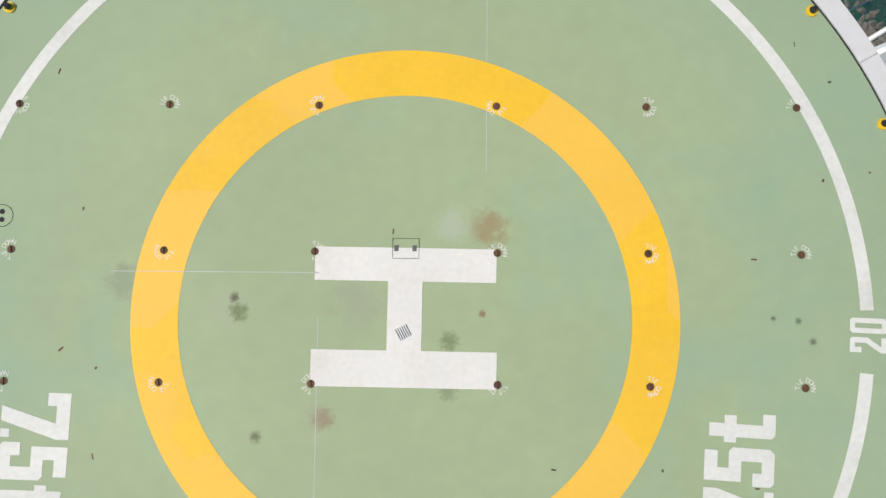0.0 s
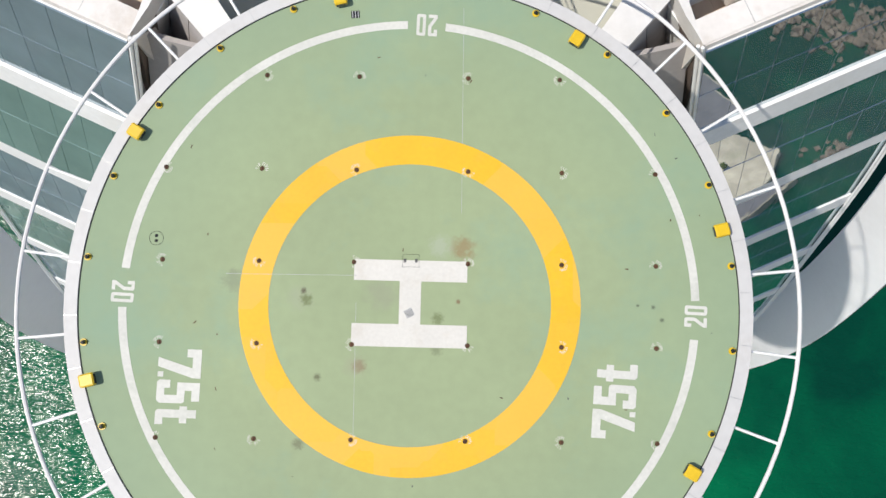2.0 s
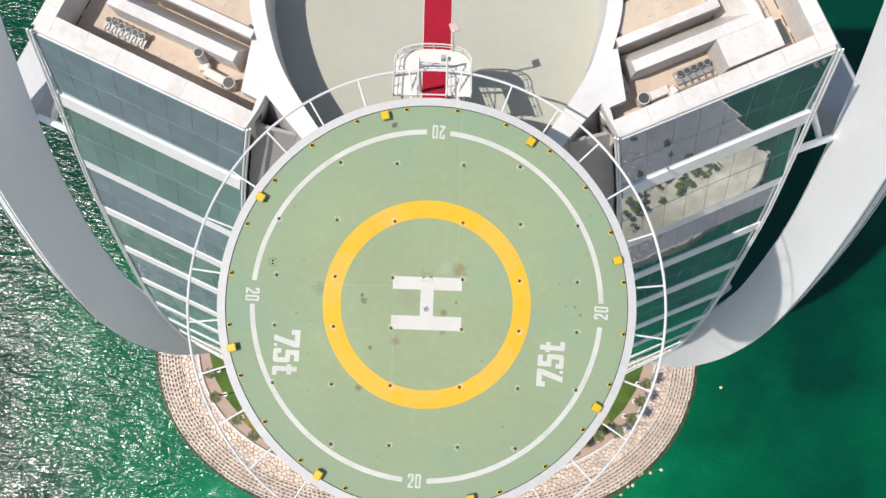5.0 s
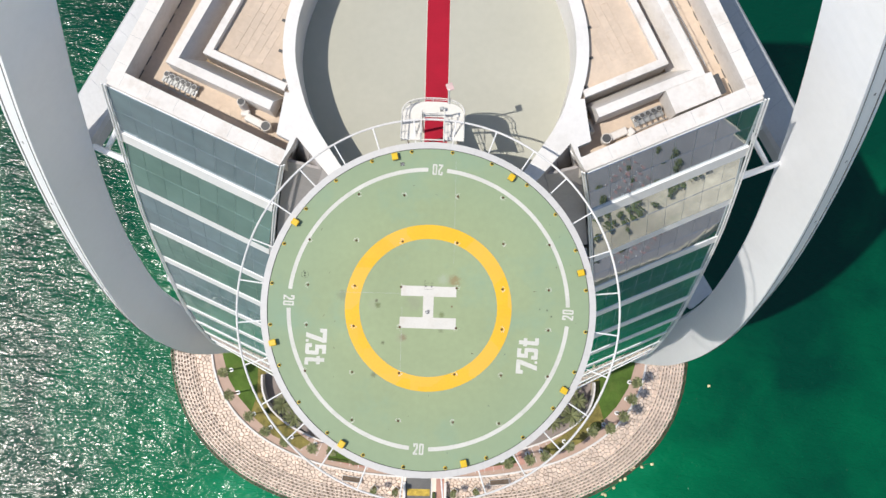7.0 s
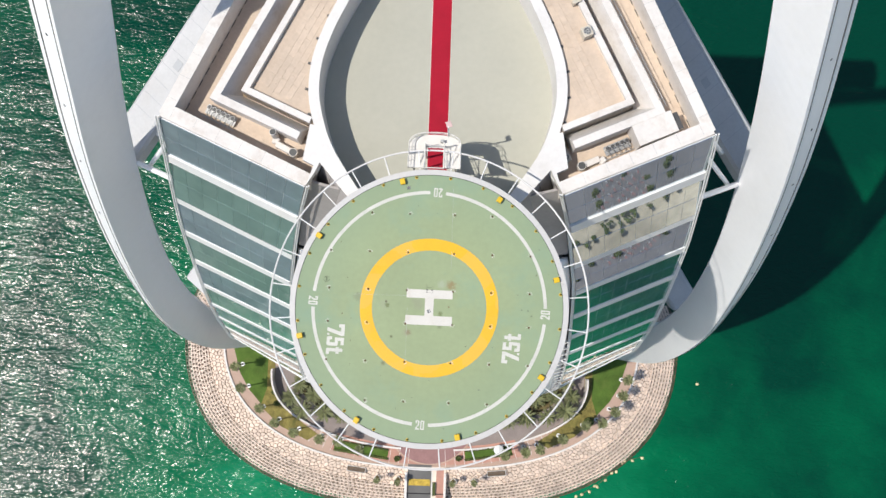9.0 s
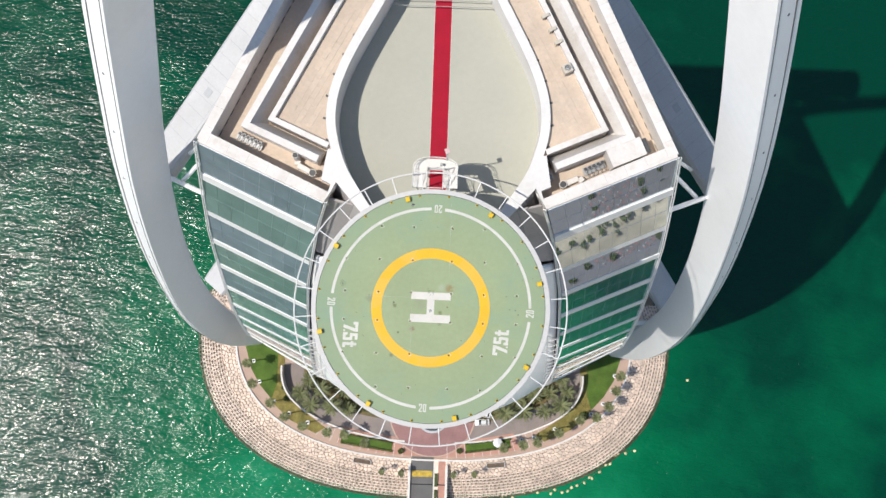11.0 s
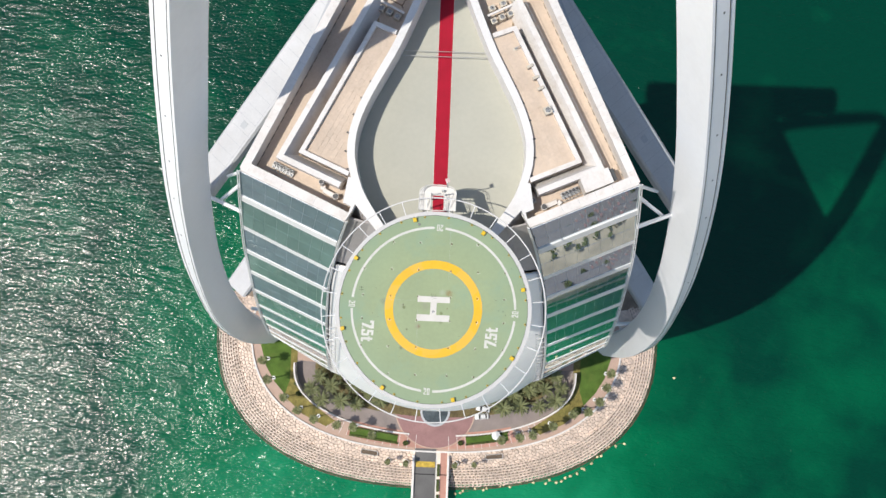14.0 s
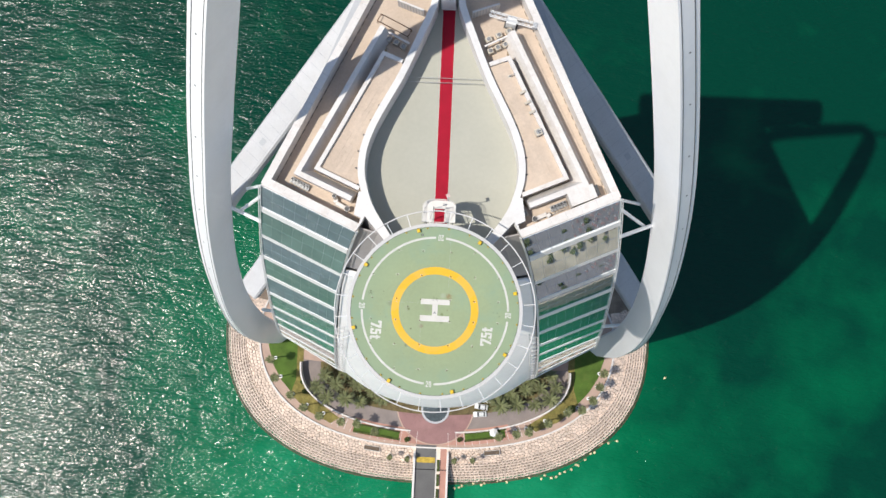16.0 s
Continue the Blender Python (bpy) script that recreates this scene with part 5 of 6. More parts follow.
def condenser(at, turn, size=(1.0, 1.0, 0.95), label="cream air-conditioning condenser with a dark top fan", group="roof condensers"):
    t = thing("air_conditioner", at, label, "air conditioner", group, rz=turn)
    w, d, h = size
    part("casing", box(bmesh.new(), (0, 0, 0.08 + h / 2), (w, d, h), bevel=0.04), CASE, t)
    r = min(w, d) * 0.36
    part("fan_ring", annulus(bmesh.new(), r * 0.86, r, h + 0.08, h + 0.16, n=20), METAL, t)
    part("fan", annulus(bmesh.new(), 0.0, r * 0.85, h + 0.082, h + 0.10, n=16), DARKMETAL, t, "dark fan")
    for k in range(4):
        part("blade", box(bmesh.new(), (0, 0, h + 0.115), (r * 1.5, 0.09, 0.02), rz=45 * k), METAL, t)
    for x in (-0.4, 0.4):
        part("foot", box(bmesh.new(), (x * w, 0, 0.04), (0.1, d * 0.9, 0.08)), DARKMETAL, t)
    return t


ZT, ZU = Z_ROOF + 0.005, Z_UPPER + 0.006
for x, y in ((6.5, 39.2), (7.6, 39.8), (8.7, 40.3), (9.8, 40.8)):
    condenser((x, y, Z_ROOF), 28, (0.85, 0.8, 0.9))
    condenser((-x, y + 0.2, Z_ROOF), -28, (0.85, 0.8, 0.9), "grey condenser in the shade of the roof wall")
for x, y in ((6.2, 41.0), (7.7, 41.7), (9.2, 42.4)):
    condenser((x, y, Z_ROOF), 28, (0.95, 0.8, 0.8))
for s in (-1, 1):
    duct = thing("cable_duct", (s * 7.9, 40.9, Z_ROOF), "white boxed duct on legs between condenser rows", "duct", rz=s * 27)
    part("trunk", box(bmesh.new(), (0, 0, 1.25), (5.2, 0.3, 0.25), bevel=0.03), ROOFWALL, duct)
    for x in (-2.3, 0, 2.3):
        part("leg", box(bmesh.new(), (x, 0, 0.55), (0.1, 0.1, 1.15)), METAL, duct)
condenser((13.9, 26.7, ZU), 27, (1.0, 1.0, 1.0))
for x, y in ((11.4, 32.6), (12.2, 31.1), (12.9, 29.7)):
    c = thing("split_unit", (x, y, ZU), "flat cream condenser standing on the upper roof", "air conditioner", "upper roof units", rz=27)
    part("casing", box(bmesh.new(), (0, 0, 0.42), (0.85, 0.38, 0.78), bevel=0.03), CASE, c)
    part("grille", annulus(bmesh.new(), 0.0, 0.28, 0, 0.01, n=14), DARKMETAL, c).matrix_local = pose(0.1, -0.2, 0.44, 90, 0, 0)
    part("pipe", tube(bmesh.new(), [(0.3, 0.2, 0.3), (0.5, 0.45, 0.1), (0.7, 0.5, 0.05)], 0.03, 5), METAL, c)
hm = thing("vent_stub", (9.4, 35.0, ZU), "small bent vent pipe on the upper roof", "vent")
part("pipe", tube(bmesh.new(), [(0, 0, 0), (0, 0, 0.5), (0.3, 0.1, 0.7), (0.7, 0.3, 0.7)], 0.07, 8), METAL, hm)
part("foot", box(bmesh.new(), (0, 0, 0.04), (0.5, 0.4, 0.08)), CASE, hm)
condenser((12.4, 15.0, ZT), 25, (0.95, 0.95, 0.95), "cream air-conditioner in the terrace corner")


def fan_rack(at, turn, n, label):
    t = thing("fan_rack", at, label, "fan rack", rz=turn)
    part("frame", box(bmesh.new(), (0, 0, 0.35), (n * 0.52, 0.9, 0.1)), METAL, t)
    for x in (-1, 1):
        for y in (-0.38, 0.38):
            part("leg", box(bmesh.new(), (x * n * 0.24, y, 0.16), (0.08, 0.08, 0.32)), METAL, t)
    for k in range(n):
        x = (k - (n - 1) / 2) * 0.5
        part("fan_drum", cylinder(bmesh.new(), (x, 0.15, 0.4), (x, 0.15, 0.85), 0.23, n=14), METAL, t)
        part("fan", cylinder(bmesh.new(), (x, 0.15, 0.85), (x, 0.15, 0.87), 0.19, n=12), DARKMETAL, t, "dark fan opening")
        part("pipe", tube(bmesh.new(), [(x, -0.1, 0.6), (x, -0.4, 0.75), (x + 0.1, -0.75, 0.4)], 0.05, 6), METAL, t)
    part("rail", tube(bmesh.new(), [(-n * 0.3, -0.8, 0.5), (n * 0.3, -0.8, 0.5)], 0.04, 6), METAL, t)
    return t


fan_rack((17.4, 16.3, ZT), 25, 5, "row of small grey fans on a metal rack")
fan_rack((-20.9, 18.1, ZT), -25, 6, "row of small grey fans and pipes on a metal rack")


def extract(at, turn, label, up=True):
    t = thing("extract_duct", at, label, "duct", rz=turn)
    part("trunk", box(bmesh.new(), (0, 0, 0.55), (1.5, 0.62, 0.6), bevel=0.06), ROOFWALL, t)
    part("fan_drum", cylinder(bmesh.new(), (1.15, 0, 0.25), (1.15, 0, 1.1), 0.42, n=18), ROOFWALL, t)
    part("fan", cylinder(bmesh.new(), (1.15, 0, 1.1), (1.15, 0, 1.12), 0.36, n=16), DARKMETAL, t, "dark round fan")
    if up:
        part("stack", cylinder(bmesh.new(), (-1.2, 0.55, 0.3), (-1.3, 0.7, 2.0), 0.33, n=18), ROOFWALL, t, "upright white pipe")
        part("stack_mouth", cylinder(bmesh.new(), (-1.3, 0.7, 2.0), (-1.301, 0.701, 2.015), 0.28, n=16), DARKMETAL, t)
    part("elbow", box(bmesh.new(), (-0.95, 0.25, 0.5), (0.7, 0.6, 0.5), rz=20, bevel=0.08), ROOFWALL, t)
    for x in (-0.6, 0.6):
        part("foot", box(bmesh.new(), (x, 0, 0.13), (0.12, 0.7, 0.26)), DARKMETAL, t)
    return t


extract((-14.7, 15.1, ZT), -27, "white extract duct with an upright pipe and round fan")
extract((15.0, 14.7, ZT), 205, "white extract duct with a round fan", up=False)
slab = thing("roof_cover", (20.6, 17.75, ZT), "flat white cover slab level with the parapet", "roof cover", rz=24)
part("slab", box(bmesh.new(), (0, 0, 1.3), (4.0, 2.1, 2.58), bevel=0.03), ROOFWALL, slab)
part("slot", box(bmesh.new(), (2.35, -0.1, 2.2), (0.5, 1.7, 0.02)), DARKMETAL, slab, "dark open slot")
fence = thing("louvre_screen", (14.3, 17.0, ZT), "white slatted louvre screen by the gutter", "screen", rz=22)
for k in range(12):
    part("slat", box(bmesh.new(), (-1.3 + 0.23 * k, 0, 0.7), (0.09, 0.5, 1.2)), ROOFWALL, fence)
# maintenance rail along the terrace
rail = thing("maintenance_rail", (0, 0, Z_PARA - 0.15), "thin twin maintenance rail on the inner roof wall", "rail")
A, B = Vector((21.3, 19.7)), Vector((10.0, 41.8))
for off in (0.0, 0.3):
    d = (B - A).normalized()
    nn = Vector((d.y, -d.x))
    p, q = A + nn * off, B + nn * off
    part("rail_bar", tube(bmesh.new(), [(p.x, p.y, 0.12), (q.x, q.y, 0.12)], 0.03, 6), METAL, rail)
for k in range(14):
    p = A.lerp(B, (k + 0.5) / 14)
    part("sleeper", box(bmesh.new(), (p.x + nn.x * 0.15, p.y + nn.y * 0.15, 0.06), (0.45, 0.05, 0.12), rz=math.degrees(math.atan2(nn.y, nn.x))), METAL, rail)
bmu = thing("roof_crane", (9.3, 43.6, Z_ROOF), "white window-cleaning crane with a lattice jib", "crane", rz=-14)
for y in (-0.35, 0.35):
    part("jib_bar", tube(bmesh.new(), [(-3.2, y, 2.4), (3.6, y, 2.4)], 0.07, 6), WHITE, bmu)
    part("jib_bar", tube(bmesh.new(), [(-3.2, y, 3.0), (3.6, y, 3.0)], 0.06, 6), WHITE, bmu)
for k in range(9):
    x = -3.2 + 0.85 * k
    part("lacing", tube(bmesh.new(), [(x, -0.35, 3.0), (x + 0.42, 0.35, 3.0), (x + 0.85, -0.35, 3.0)], 0.04, 5), WHITE, bmu)
part("cab", box(bmesh.new(), (0.2, 0, 1.2), (1.5, 1.2, 2.2), bevel=0.08), WHITE, bmu)
part("counterweight", box(bmesh.new(), (3.7, 0, 2.5), (0.7, 0.9, 0.9), bevel=0.05), GREYPAINT, bmu)
part("wheel_base", box(bmesh.new(), (0.2, 0, 0.1), (2.0, 1.5, 0.2)), DARKMETAL, bmu)
for s in (-1, 1):
    shed = thing("plant_screen", (s * 5.6, 45.2, Z_ROOF), "cream plant room screen near the roof point", "screen", rz=s * 20)
    part("wall_panel", box(bmesh.new(), (0, 0, 1.3), (4.2, 0.25, 2.6)), ROOFWALL, shed)
    for k in range(9):
        part("slat", box(bmesh.new(), (-1.9 + 0.47 * k, -0.14, 1.3), (0.1, 0.05, 2.3)), METAL, shed)
frame_l = thing("pipe_frame", (-8.0, 42.6, Z_ROOF), "low rusty pipe frame on the shaded terrace", "frame", rz=-26)
for y in (-0.6, 0.6):
    part("bar", tube(bmesh.new(), [(-2.6, y, 0.8), (2.6, y, 0.8)], 0.06, 6), RUSTMETAL, frame_l)
for x in (-2.6, 2.6):
    part("bar", tube(bmesh.new(), [(x, -0.6, 0.0), (x, -0.6, 0.8), (x, 0.6, 0.8), (x, 0.6, 0)], 0.06, 6), RUSTMETAL, frame_l)

# scuppers along the upper roof's edge
for s in (-1, 1):
    for x, y in [(x, y) for x, y in RIMS if 18 < y < 30][::5]:
        part("scupper", box(bmesh.new(), (s * (x + 1.25), y, Z_UPPER + 0.06), (0.3, 0.22, 0.12), rz=s * 20), DARKMETAL, tower, "dark roof outlet")

# ---- planting ----
def frond_geometry(length, droop, leaflets, width, rnd):
    """One feather frond along +x: a curved midrib with paired leaflets."""
    v, f = [], []
    def at(t):
        return Vector((length * t * (1 - 0.12 * t), 0, length * (0.28 * t - droop * t * t)))
    for k in range(6):
        a, b = at(k / 6), at((k + 1) / 6)
        i = len(v)
        v += [a + Vector((0, 0.04, 0)), a - Vector((0, 0.04, 0)), b - Vector((0, 0.03, 0)), b + Vector((0, 0.03, 0))]
        f.append((i, i + 1, i + 2, i + 3))
    for k in range(leaflets):
        t = 0.16 + 0.84 * k / leaflets
        p = at(t)
        n = width * math.sin(math.pi * (0.12 + 0.80 * t)) * rnd.uniform(0.85, 1.1)
        for s in (-1, 1):
            tip = p + Vector((0.45 * n, s * n, -0.25 * n + rnd.uniform(-0.1, 0.1)))
            i = len(v)
            v += [p, p + Vector((0.16, 0, 0)), tip]
            f.append((i, i + 1, i + 2) if s > 0 else (i + 1, i, i + 2))
    return v, f


def crown_mesh(seed, fronds, length, width, leaflets):
    rnd = random.Random(seed)
    verts, faces = [], []
    for k in range(fronds):
        tier = k % 3
        v, f = frond_geometry(length * rnd.uniform(0.8, 1.08), (0.35, 0.55, 0.9)[tier] * rnd.uniform(0.85, 1.15), leaflets, width, rnd)
        m = Matrix.Rotation(2.39996 * k + rnd.uniform(-0.2, 0.2), 4, "Z") @ Matrix.Rotation(radians((-32, -8, 10)[tier]), 4, "Y")
        i = len(verts)
        verts += [m @ p for p in v]
        faces += [tuple(i + j for j in q) for q in f]
    me = bpy.data.meshes.new("crown")
    me.from_pydata([tuple(p) for p in verts], [], faces)
    me.materials.append(FROND)
    return me


def trunk_mesh(tall, r0, r1, bend):
    b = bmesh.new()
    rings = []
    for k in range(9):
        t = k / 8
        r = (r0 * (1 - t) + r1 * t) * (1.25 if k == 0 else 1.0)
        rings.append([(bend * t * t + r * math.cos(2 * math.pi * j / 8), r * math.sin(2 * math.pi * j / 8), tall * t) for j in range(8)])
    loft(b, rings)
    me = bpy.data.meshes.new("trunk")
    b.to_mesh(me)
    b.free()
    me.materials.append(BARK)
    return me


BIGC = [crown_mesh(k, 48, 3.7, 0.34, 22) for k in range(3)]
SMALLC = [crown_mesh(10 + k, 24, 2.0, 0.55, 9) for k in range(3)]
BIGT = [trunk_mesh(h, 0.38, 0.28, b) for h, b in ((5.2, 0.3), (6.5, 0.1), (4.2, 0.5))]
TALLT = [trunk_mesh(h, 0.2, 0.14, b) for h, b in ((10.6, 0.4), (11.4, 0.1), (9.8, 0.6))]
BIGH, TALLH = (5.2, 6.5, 4.2), (10.6, 11.4, 9.8)
BIGB, TALLB = (0.3, 0.1, 0.5), (0.4, 0.1, 0.6)
rnd = random.Random(5)


def palm(x, y, z, crown, trunk, h, b, label, group, scale=1.0):
    t = thing("palm_tree", (x, y, z), label, "palm tree", group, rz=rnd.uniform(0, 360))
    t.scale = (scale,) * 3
    shared("trunk", trunk, Matrix.Identity(4), t)
    shared("crown", crown, pose(b, 0, h, 0, 0, rnd.uniform(0, 360)), t)
    return t


for i, (x, y) in enumerate([(-40.2, -25.2), (-33.4, -25.6), (-28.2, -27.0), (-43.8, -22.0), (-36.8, -21.0), (-30.2, -20.8), (-24.5, -22.6), (-41.0, -18.0), (-34.0, -16.8), (-21.0, -25.2),
                            (20.0, -26.0), (26.3, -25.2), (31.8, -25.2), (37.0, -23.0), (28.6, -20.6), (34.0, -19.8), (39.3, -19.0), (23.4, -21.6), (31.0, -16.4), (37.2, -15.2), (17.6, -23.0)]):
    palm(x, y, Z_LAND + 0.1, BIGC[i % 3], BIGT[i % 3], BIGH[i % 3], BIGB[i % 3], "broad bushy date palm in the sunken garden", "garden palms", rnd.uniform(0.85, 1.1))
ring = annulus(bmesh.new(), 0.25, 0.62, 0.0, 0.16, n=16)
ring_me = bpy.data.meshes.new("tree_ring")
ring.to_mesh(ring_me)
ring_me.materials.append(WHITE)
for i, (x, y) in enumerate([(-59.6, -13.0), (-57.4, -19.4), (-52.6, -25.4), (-47.6, -29.0), (-41.6, -31.6), (-34.8, -33.3), (-28.6, -34.2), (-22.5, -36.0),
                            (25.7, -34.6), (29.5, -33.9), (36.1, -31.0), (43.1, -27.6), (47.3, -25.9), (51.0, -22.6), (53.8, -18.6), (54.6, -13.8), (19.6, -36.2)]):
    t = palm(x, y, Z_LAND + 0.04, SMALLC[i % 3], TALLT[i % 3], TALLH[i % 3], TALLB[i % 3], "tall thin palm with a small crown in a white ring", "promenade palms")
    shared("tree_ring", ring_me, Matrix.Identity(4), t)
# short brown palms in square planters on the bank
for i, (x, y) in enumerate([(-17.6, -45.4), (-11.4, -45.7), (5.1, -45.7), (11.1, -45.5)]):
    t = thing("planter", (x, y, 3.2), "white square planter on the boulder bank", "planter", "bank planters", rz=45)
    for a in range(4):
        part("side", box(bmesh.new(), (0.75 * math.cos(radians(90 * a)), 0.75 * math.sin(radians(90 * a)), 0.5), (0.14, 1.6, 1.0), rz=90 * a), ROOFWALL, t)
    part("soil", box(bmesh.new(), (0, 0, 0.45), (1.45, 1.45, 0.7)), SOIL, t)
    palm(x, y + 0.2, 4.0, SMALLC[i % 3], TALLT[i % 3], TALLH[i % 3], TALLB[i % 3], "dry brownish palm in a square planter", "planter palms", 0.62)
for x, y, turn in ((-24.0, -43.0, -7), (17.9, -42.8, 6)):
    t = thing("timber_deck", (x, y, 3.75), "long brown slatted timber deck set into the boulders", "deck", "bank decks", rz=turn)
    part("base", box(bmesh.new(), (0, 0, 0.25), (5.4, 1.4, 0.3)), DARKMETAL, t)
    for k in range(5):
        part("slat", box(bmesh.new(), (0, -0.52 + 0.26 * k, 0.45), (5.4, 0.2, 0.08)), BARK, t)
    for sx in (-2.75, 2.75):
        part("end_kerb", box(bmesh.new(), (sx, 0, 0.35), (0.12, 1.6, 0.5)), ROOFWALL, t)
    for sy in (-0.78, 0.78):
        part("side_kerb", box(bmesh.new(), (0, sy, 0.35), (5.4, 0.12, 0.5)), ROOFWALL, t)


# hedges, shrubs: many small leaves on a clipped body
def leafy(name, outline, z0, z1, label, category, count, size, seed):
    r = random.Random(seed)
    xs, ys = [p[0] for p in outline], [p[1] for p in outline]
    v, f = [], []
    made = 0
    while made < count:
        p = (r.uniform(min(xs), max(xs)), r.uniform(min(ys), max(ys)))
        if not inside(p, outline):
            continue
        made += 1
        c = Vector((*p, r.uniform((z0 + z1) / 2, z1)))
        m = Euler((r.uniform(-1, 1), r.uniform(-1, 1), r.uniform(0, 6.28))).to_matrix()
        i = len(v)
        s = size * r.uniform(0.6, 1.3)
        v += [c + m @ Vector(q) * s for q in ((-1, 0, 0), (0, -0.6, 0.1), (1, 0, 0), (0, 0.6, 0.1))]
        f.append((i, i + 1, i + 2, i + 3))
    t = thing(name, (0, 0, z0), label, category)
    part("body", prism(bmesh.new(), outline, 0, (z1 - z0) * 0.75), HEDGE, t)
    tagged(raw("leaf", [p - Vector((0, 0, z0)) for p in v], f, HEDGE, t), kind="stuff")
    return t


def band(x0, y0, x1, y1, w):
    d = Vector((x1 - x0, y1 - y0)).normalized()
    n = Vector((-d.y, d.x)) * w / 2
    a, b = Vector((x0, y0)), Vector((x1, y1))
    return [tuple(a + n), tuple(a - n), tuple(b - n), tuple(b + n)]


for i, (o, z, c) in enumerate(((band(-31, -37.4, -14.6, -39.6, 0.6), 0.9, 500), (band(-31, -34.6, -14.6, -37.0, 0.5), 0.8, 400), (band(8.2, -39.2, 22.5, -37.0, 0.6), 0.9, 450), (band(8.2, -36.6, 22.5, -34.5, 0.5), 0.8, 400))):
    leafy("hedge", o, Z_LAND + 0.05, Z_LAND + z, "dark clipped hedge edging the forecourt lawn", "hedge", c, 0.16, i)
for o in (band(-30.8, -36.0, -14.7, -38.25, 2.5), band(8.3, -37.9, 22.3, -35.75, 2.4)):
    flat("grass_strip", o, 3.9, Z_LAND + 0.07, GRASS, "narrow grass strip between hedges", "lawn")
for i, (x, y, r) in enumerate(((-11.9, -39.4, 0.9), (6.4, -38.7, 0.9), (-48.6, -24.3, 0.9), (-49.6, -21.0, 0.8), (45.0, -26.6, 1.5))):
    leafy("shrub", [(x + r * math.cos(radians(40 * k)), y + r * math.sin(radians(40 * k)) * 0.9) for k in range(9)], Z_LAND + 0.05, Z_LAND + 0.6 + r, "rounded dark green shrub", "shrub", int(160 * r), 0.25, 20 + i)
# undergrowth between the palms
r = random.Random(11)
v, f = [], []
for k in range(3200):
    a, q = r.uniform(178, 362), math.sqrt(r.uniform(0.15, 1))
    p = Vector((GX + 39.5 * q * math.cos(radians(a)), -15 + 15 * q * math.sin(radians(a)), 0))
    if abs(p.x - GX) < 14.5 or noise.noise(p * 0.15) < -0.12:
        continue
    c = Vector((p.x, p.y, Z_LAND + r.uniform(0.1, 1.3)))
    m = Euler((r.uniform(-1, 1), r.uniform(-1, 1), r.uniform(0, 6.28))).to_matrix()
    i, s = len(v), r.uniform(0.2, 0.5)
    v += [c + m @ Vector(u) * s for u in ((-1, 0, 0), (0, -0.5, 0.1), (1, 0, 0), (0, 0.5, 0.1))]
    f.append((i, i + 1, i + 2, i + 3))
tagged(raw("undergrowth", v, f, HEDGE), "low green undergrowth beneath the garden palms", "plants", kind="stuff")

# paving joints of the red path
for s in (-1, 1):
    for k in range(14):
        a = radians(270 + s * (4 + 2.35 * k))
        p = Vector((GX + 60 * abs(math.cos(a)) ** (2 / 2.2) * s, -2 + 34.7 * math.sin(a)))
        q = Vector((GX + 63.4 * abs(math.cos(a)) ** (2 / 2.2) * s, -2 + 39.4 * math.sin(a)))
        d = q - p
        part("paving_joint", box(bmesh.new(), (*((p + q) / 2), Z_LAND + 0.045), (d.length, 0.12, 0.012), rz=math.degrees(math.atan2(d.y, d.x))), ROOFWALL, ground)

# ---- cars ----
def car(x, y, turn, label):
    t = thing("car", (x, y, Z_LAND + 0.05), label, "car", rz=turn)
    bm = bmesh.new()
    prof = [(-2.3, 0.35), (-2.35, 0.75), (-2.1, 0.95), (-0.9, 1.02), (1.2, 1.0), (2.1, 0.85), (2.3, 0.6), (2.25, 0.35)]
    loft(bm, [[(px, sy, pz - (0.06 if abs(sy) > 0.85 else 0)) for px, pz in prof] for sy in (-0.92, -0.8, 0.8, 0.92)])
    part("body", bm, CARWHITE, t)
    bm = bmesh.new()
    loft(bm, [[(-1.75, -0.78, 0.98), (0.95, -0.78, 0.98), (0.95, 0.78, 0.98), (-1.75, 0.78, 0.98)], [(-1.3, -0.62, 1.42), (0.3, -0.62, 1.42), (0.3, 0.62, 1.42), (-1.3, 0.62, 1.42)]])
    part("glazing", bm, LENS, t, "dark car windows")
    part("roof", box(bmesh.new(), (-0.5, 0, 1.44), (1.65, 1.22, 0.05), bevel=0.02), CARWHITE, t)
    for wx in (-1.4, 1.4):
        for wy in (-0.86, 0.86):
            w = part("wheel", cylinder(bmesh.new(), (wx, wy - 0.1, 0.33), (wx, wy + 0.1, 0.33), 0.33, n=16), TYRE, t)
            part("rim", cylinder(bmesh.new(), (wx, wy + math.copysign(0.09, wy), 0.33), (wx, wy + math.copysign(0.115, wy), 0.33), 0.2, n=12), METAL, w)
    return t


car(13.6, -27.0, 172, "white saloon car parked by the forecourt")
car(13.2, -29.6, 185, "white car waiting beside the forecourt")
car(14.6, -24.6, 178, "white car parked under the edge of the pad")
para = thing("parasol", (18.2, -35.6, Z_LAND), "white octagonal parasol over a kiosk", "parasol")
bm = bmesh.new()
loft(bm, [[(1.5 * math.cos(radians(45 * k)), 1.5 * math.sin(radians(45 * k)), 2.5) for k in range(8)], [(0.1 * math.cos(radians(45 * k)), 0.1 * math.sin(radians(45 * k)), 3.3) for k in range(8)]])
part("canopy", bm, WHITE, para)
part("pole", cylinder(bmesh.new(), (0, 0, 0), (0, 0, 2.6), 0.06, n=8), METAL, para)

# ---- floats in the water ----
fl = bmesh.new()
bmesh.ops.create_icosphere(fl, subdivisions=2, radius=0.42)
bmesh.ops.scale(fl, vec=(1.25, 1, 0.8), verts=fl.verts)
fl_me = bpy.data.meshes.new("float")
fl.to_mesh(fl_me)
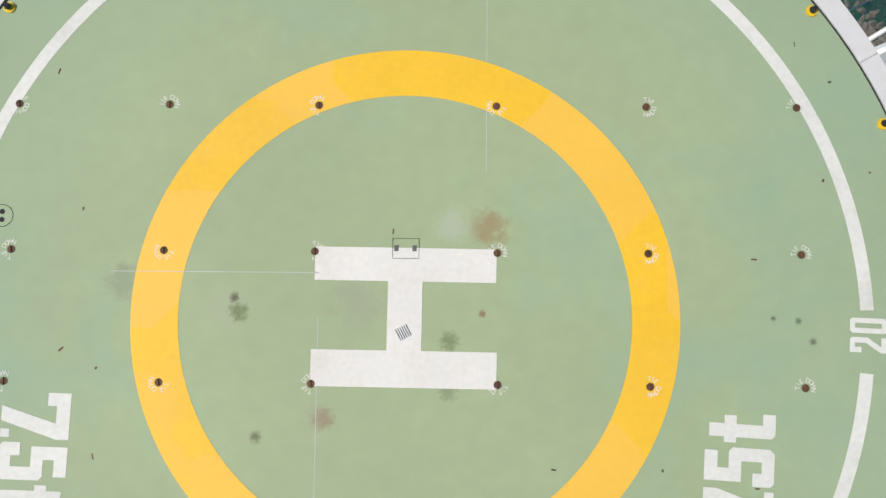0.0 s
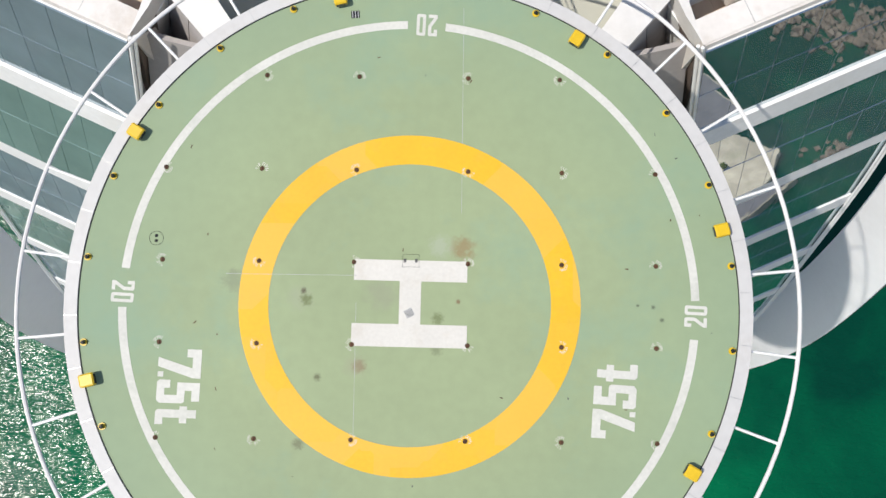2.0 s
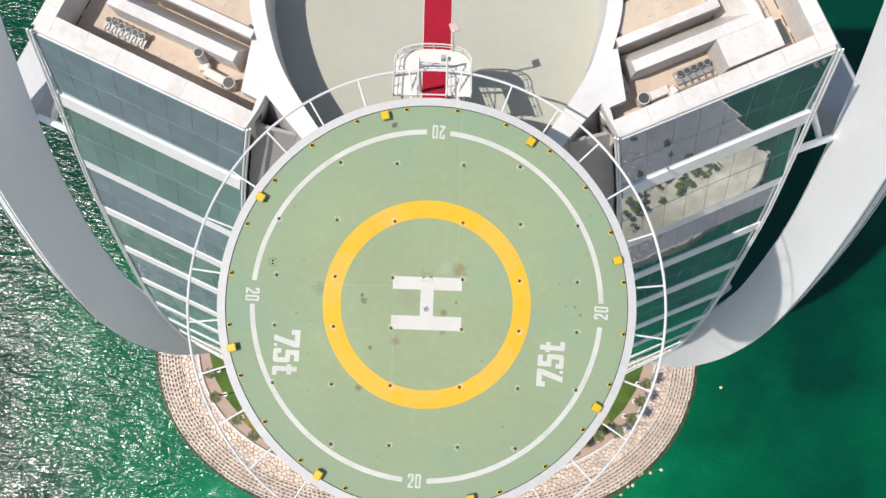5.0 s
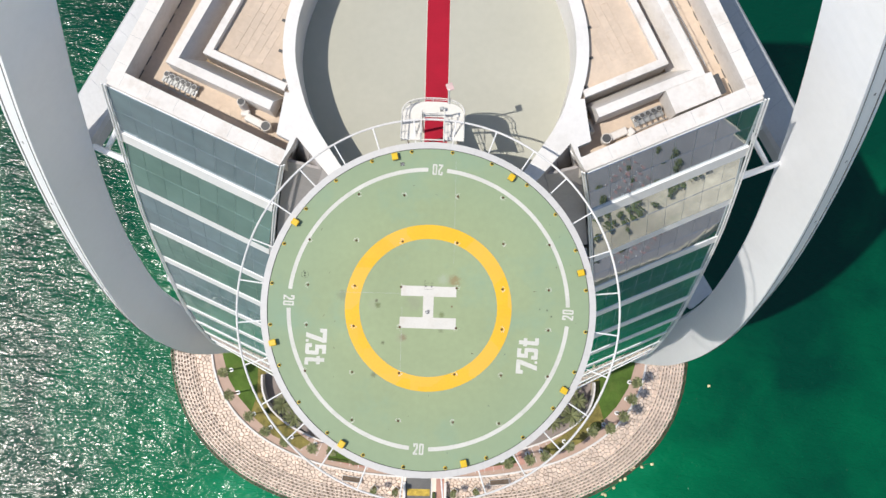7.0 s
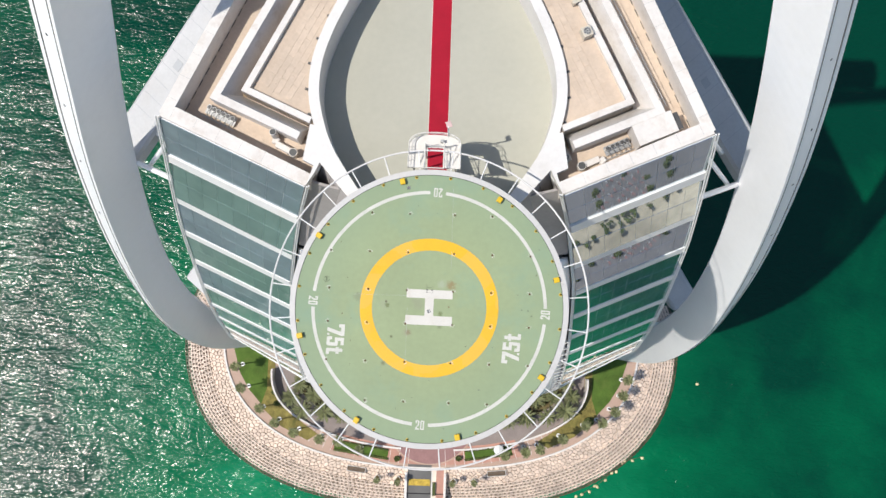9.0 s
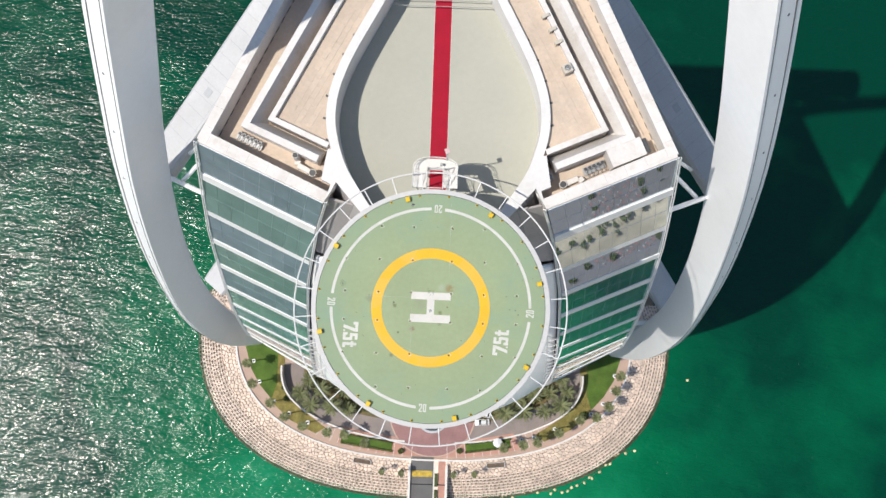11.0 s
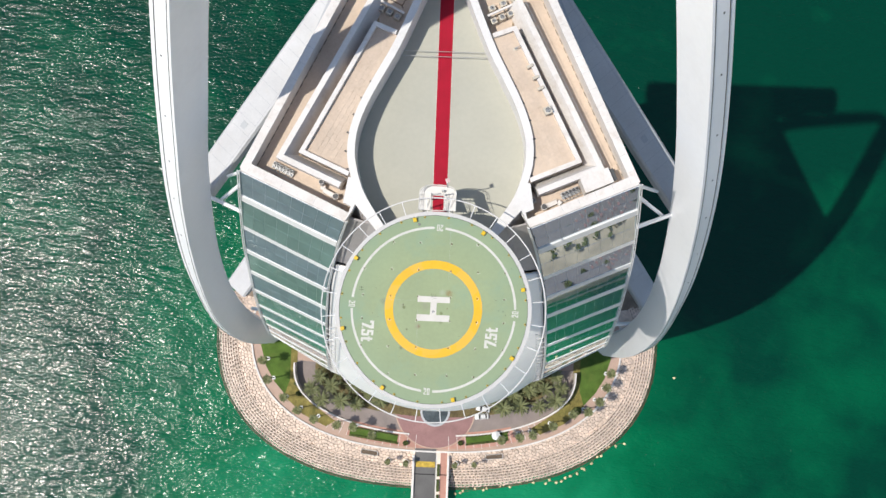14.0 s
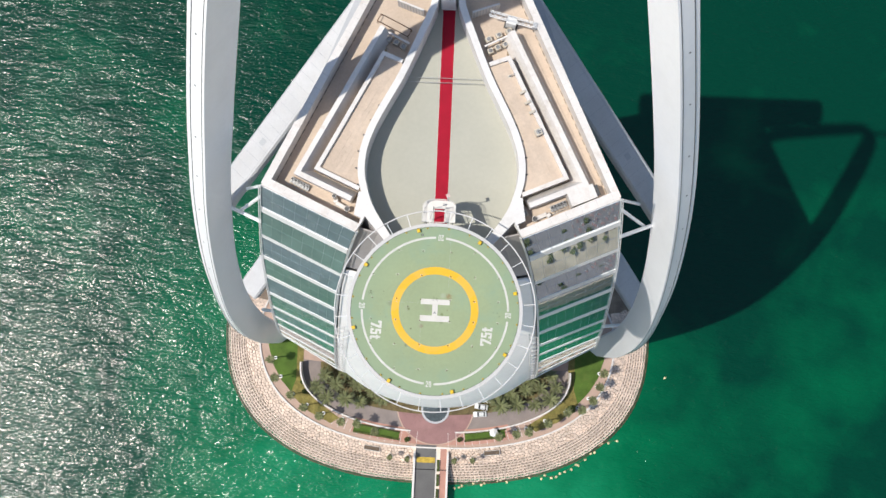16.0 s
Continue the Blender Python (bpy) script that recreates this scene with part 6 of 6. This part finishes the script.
fl_me.materials.append(FLOAT)
LINE = [(5.7, -56.0), (10.5, -55.0), (16.4, -53.9), (22.3, -52.7), (27.3, -51.6), (33.2, -50.9), (39.2, -50.6), (42.2, -49.8), (46.1, -47.2), (49.6, -44.9), (53.9, -41.3), (57.4, -38.3), (61.4, -37.1)]
pts = smooth_path(LINE, 3)
r = random.Random(3)
for i, (x, y) in enumerate(pts):
    if i % 4 == 3:
        continue
    b = shared("mooring_float", fl_me, pose(x + r.uniform(-0.7, 0.7), y + r.uniform(-0.9, 0.5), 0.1, 0, 0, r.uniform(0, 360)))
    tagged(b, "small weathered yellow mooring float on the water", "float", "mooring floats")
rope = part("float_rope", tube(bmesh.new(), [(x, y, 0.05) for x, y in pts], 0.06, 5), BARK)
tagged(rope, "thin dark rope linking the mooring floats", "rope")
b = shared("mooring_float", fl_me, pose(78.5, -14.5, 0.15))
tagged(b, "single yellow buoy afloat", "float", "mooring floats")

# ---- what the glass mirrors on the shore: breakwater, huts, parasols ----
BLOCK = material("pale_building_render", (0.55, 0.50, 0.44), 0.8, vary=0.12, scale=(0.05, 0.6))
r = random.Random(21)
hut = thing("beach_parasol", (150, -140, 3.0), "thatched beach parasol on the mainland sand", "parasol", "beach parasols")
part("thatch", cylinder(bmesh.new(), (0, 0, 2.2), (0, 0, 3.3), 1.25, 0.15, 10), HEDGE, hut)
part("pole", cylinder(bmesh.new(), (0, 0, 0), (0, 0, 2.4), 0.12, n=6), BARK, hut)
for k in range(70):
    u = r.uniform(0, 1)
    copy_thing(hut, pose(128 + 62 * u + r.uniform(-3, 3), -158 + 22 * u + r.choice((-6, 0, 5)) + r.uniform(-1.5, 1.5), 3.0))
lounger = thing("beach_lounger", (120, -95, 3.06), "red and white lounger on the grey quay", "lounger", "quay loungers")
part("bed", box(bmesh.new(), (0, 0.2, 0.35), (0.75, 1.4, 0.14), bevel=0.03), PLAZA, lounger)
part("backrest", box(bmesh.new(), (0, -0.65, 0.6), (0.75, 0.12, 0.7), bevel=0.03), WHITE, lounger)
for k in range(4):
    part("leg", box(bmesh.new(), ((-0.3, 0.3)[k % 2], (-0.6, 0.8)[k // 2], 0.15), (0.06, 0.06, 0.3)), METAL, lounger)
for k in range(40):
    copy_thing(lounger, pose(112 + (k % 10) * 2.6 + r.uniform(-0.4, 0.4), -88 - (k // 10) * 3.4 - (k % 10) * 0.4, 3.06, 0, 0, r.uniform(-25, 25)))
for k in range(12):
    x, y, q = r.uniform(84, 150), r.uniform(-110, -88), r.uniform(0.8, 1.6)
    leafy("shrub", [(x + q * math.cos(radians(45 * j)), y + q * 0.8 * math.sin(radians(45 * j))) for j in range(8)], 3.06, 3.8 + q, "dark green shrub in a quay planter", "shrub", int(60 * q), 0.4, 60 + k)
v, f = [], []
for k in range(320):
    u = r.uniform(0, 1)
    m = Matrix.LocRotScale(Vector((207 + 16 * u + r.gauss(0, 5), -108 + 62 * u + r.gauss(0, 3), r.uniform(-0.3, 1.4))), Euler((r.uniform(0, 6), r.uniform(0, 6), r.uniform(0, 6))), (r.uniform(1.0, 2.2), r.uniform(1.0, 2.0), r.uniform(0.8, 1.6)))
    i = len(v)
    v += [m @ Vector(p) for p in ((1, 0, 0), (0, 1, 0), (-1, 0, 0), (0, -1, 0), (0, 0, 1), (0, 0, -1))]
    f += [(i, i + 1, i + 4), (i + 1, i + 2, i + 4), (i + 2, i + 3, i + 4), (i + 3, i, i + 4), (i + 1, i, i + 5), (i + 2, i + 1, i + 5), (i + 3, i + 2, i + 5), (i, i + 3, i + 5)]
tagged(raw("breakwater_stone", v, f, JOINT), "brown rubble breakwater off the mainland", "breakwater", kind="stuff")
for k in range(16):
    x, y = r.uniform(-420, 520), r.uniform(-760, -430)
    h = r.uniform(8, 30)
    t = thing("shore_building", (x, y, 3), "pale low shore building seen mirrored in the glass", "building", "shore buildings", rz=r.uniform(-30, 30))
    w, d = r.uniform(18, 50), r.uniform(14, 30)
    part("wall", box(bmesh.new(), (0, 0, h / 2), (w, d, h)), BLOCK, t)
    part("roof", box(bmesh.new(), (0, 0, h + 0.4), (w + 1, d + 1, 0.8)), ROOFWALL, t)
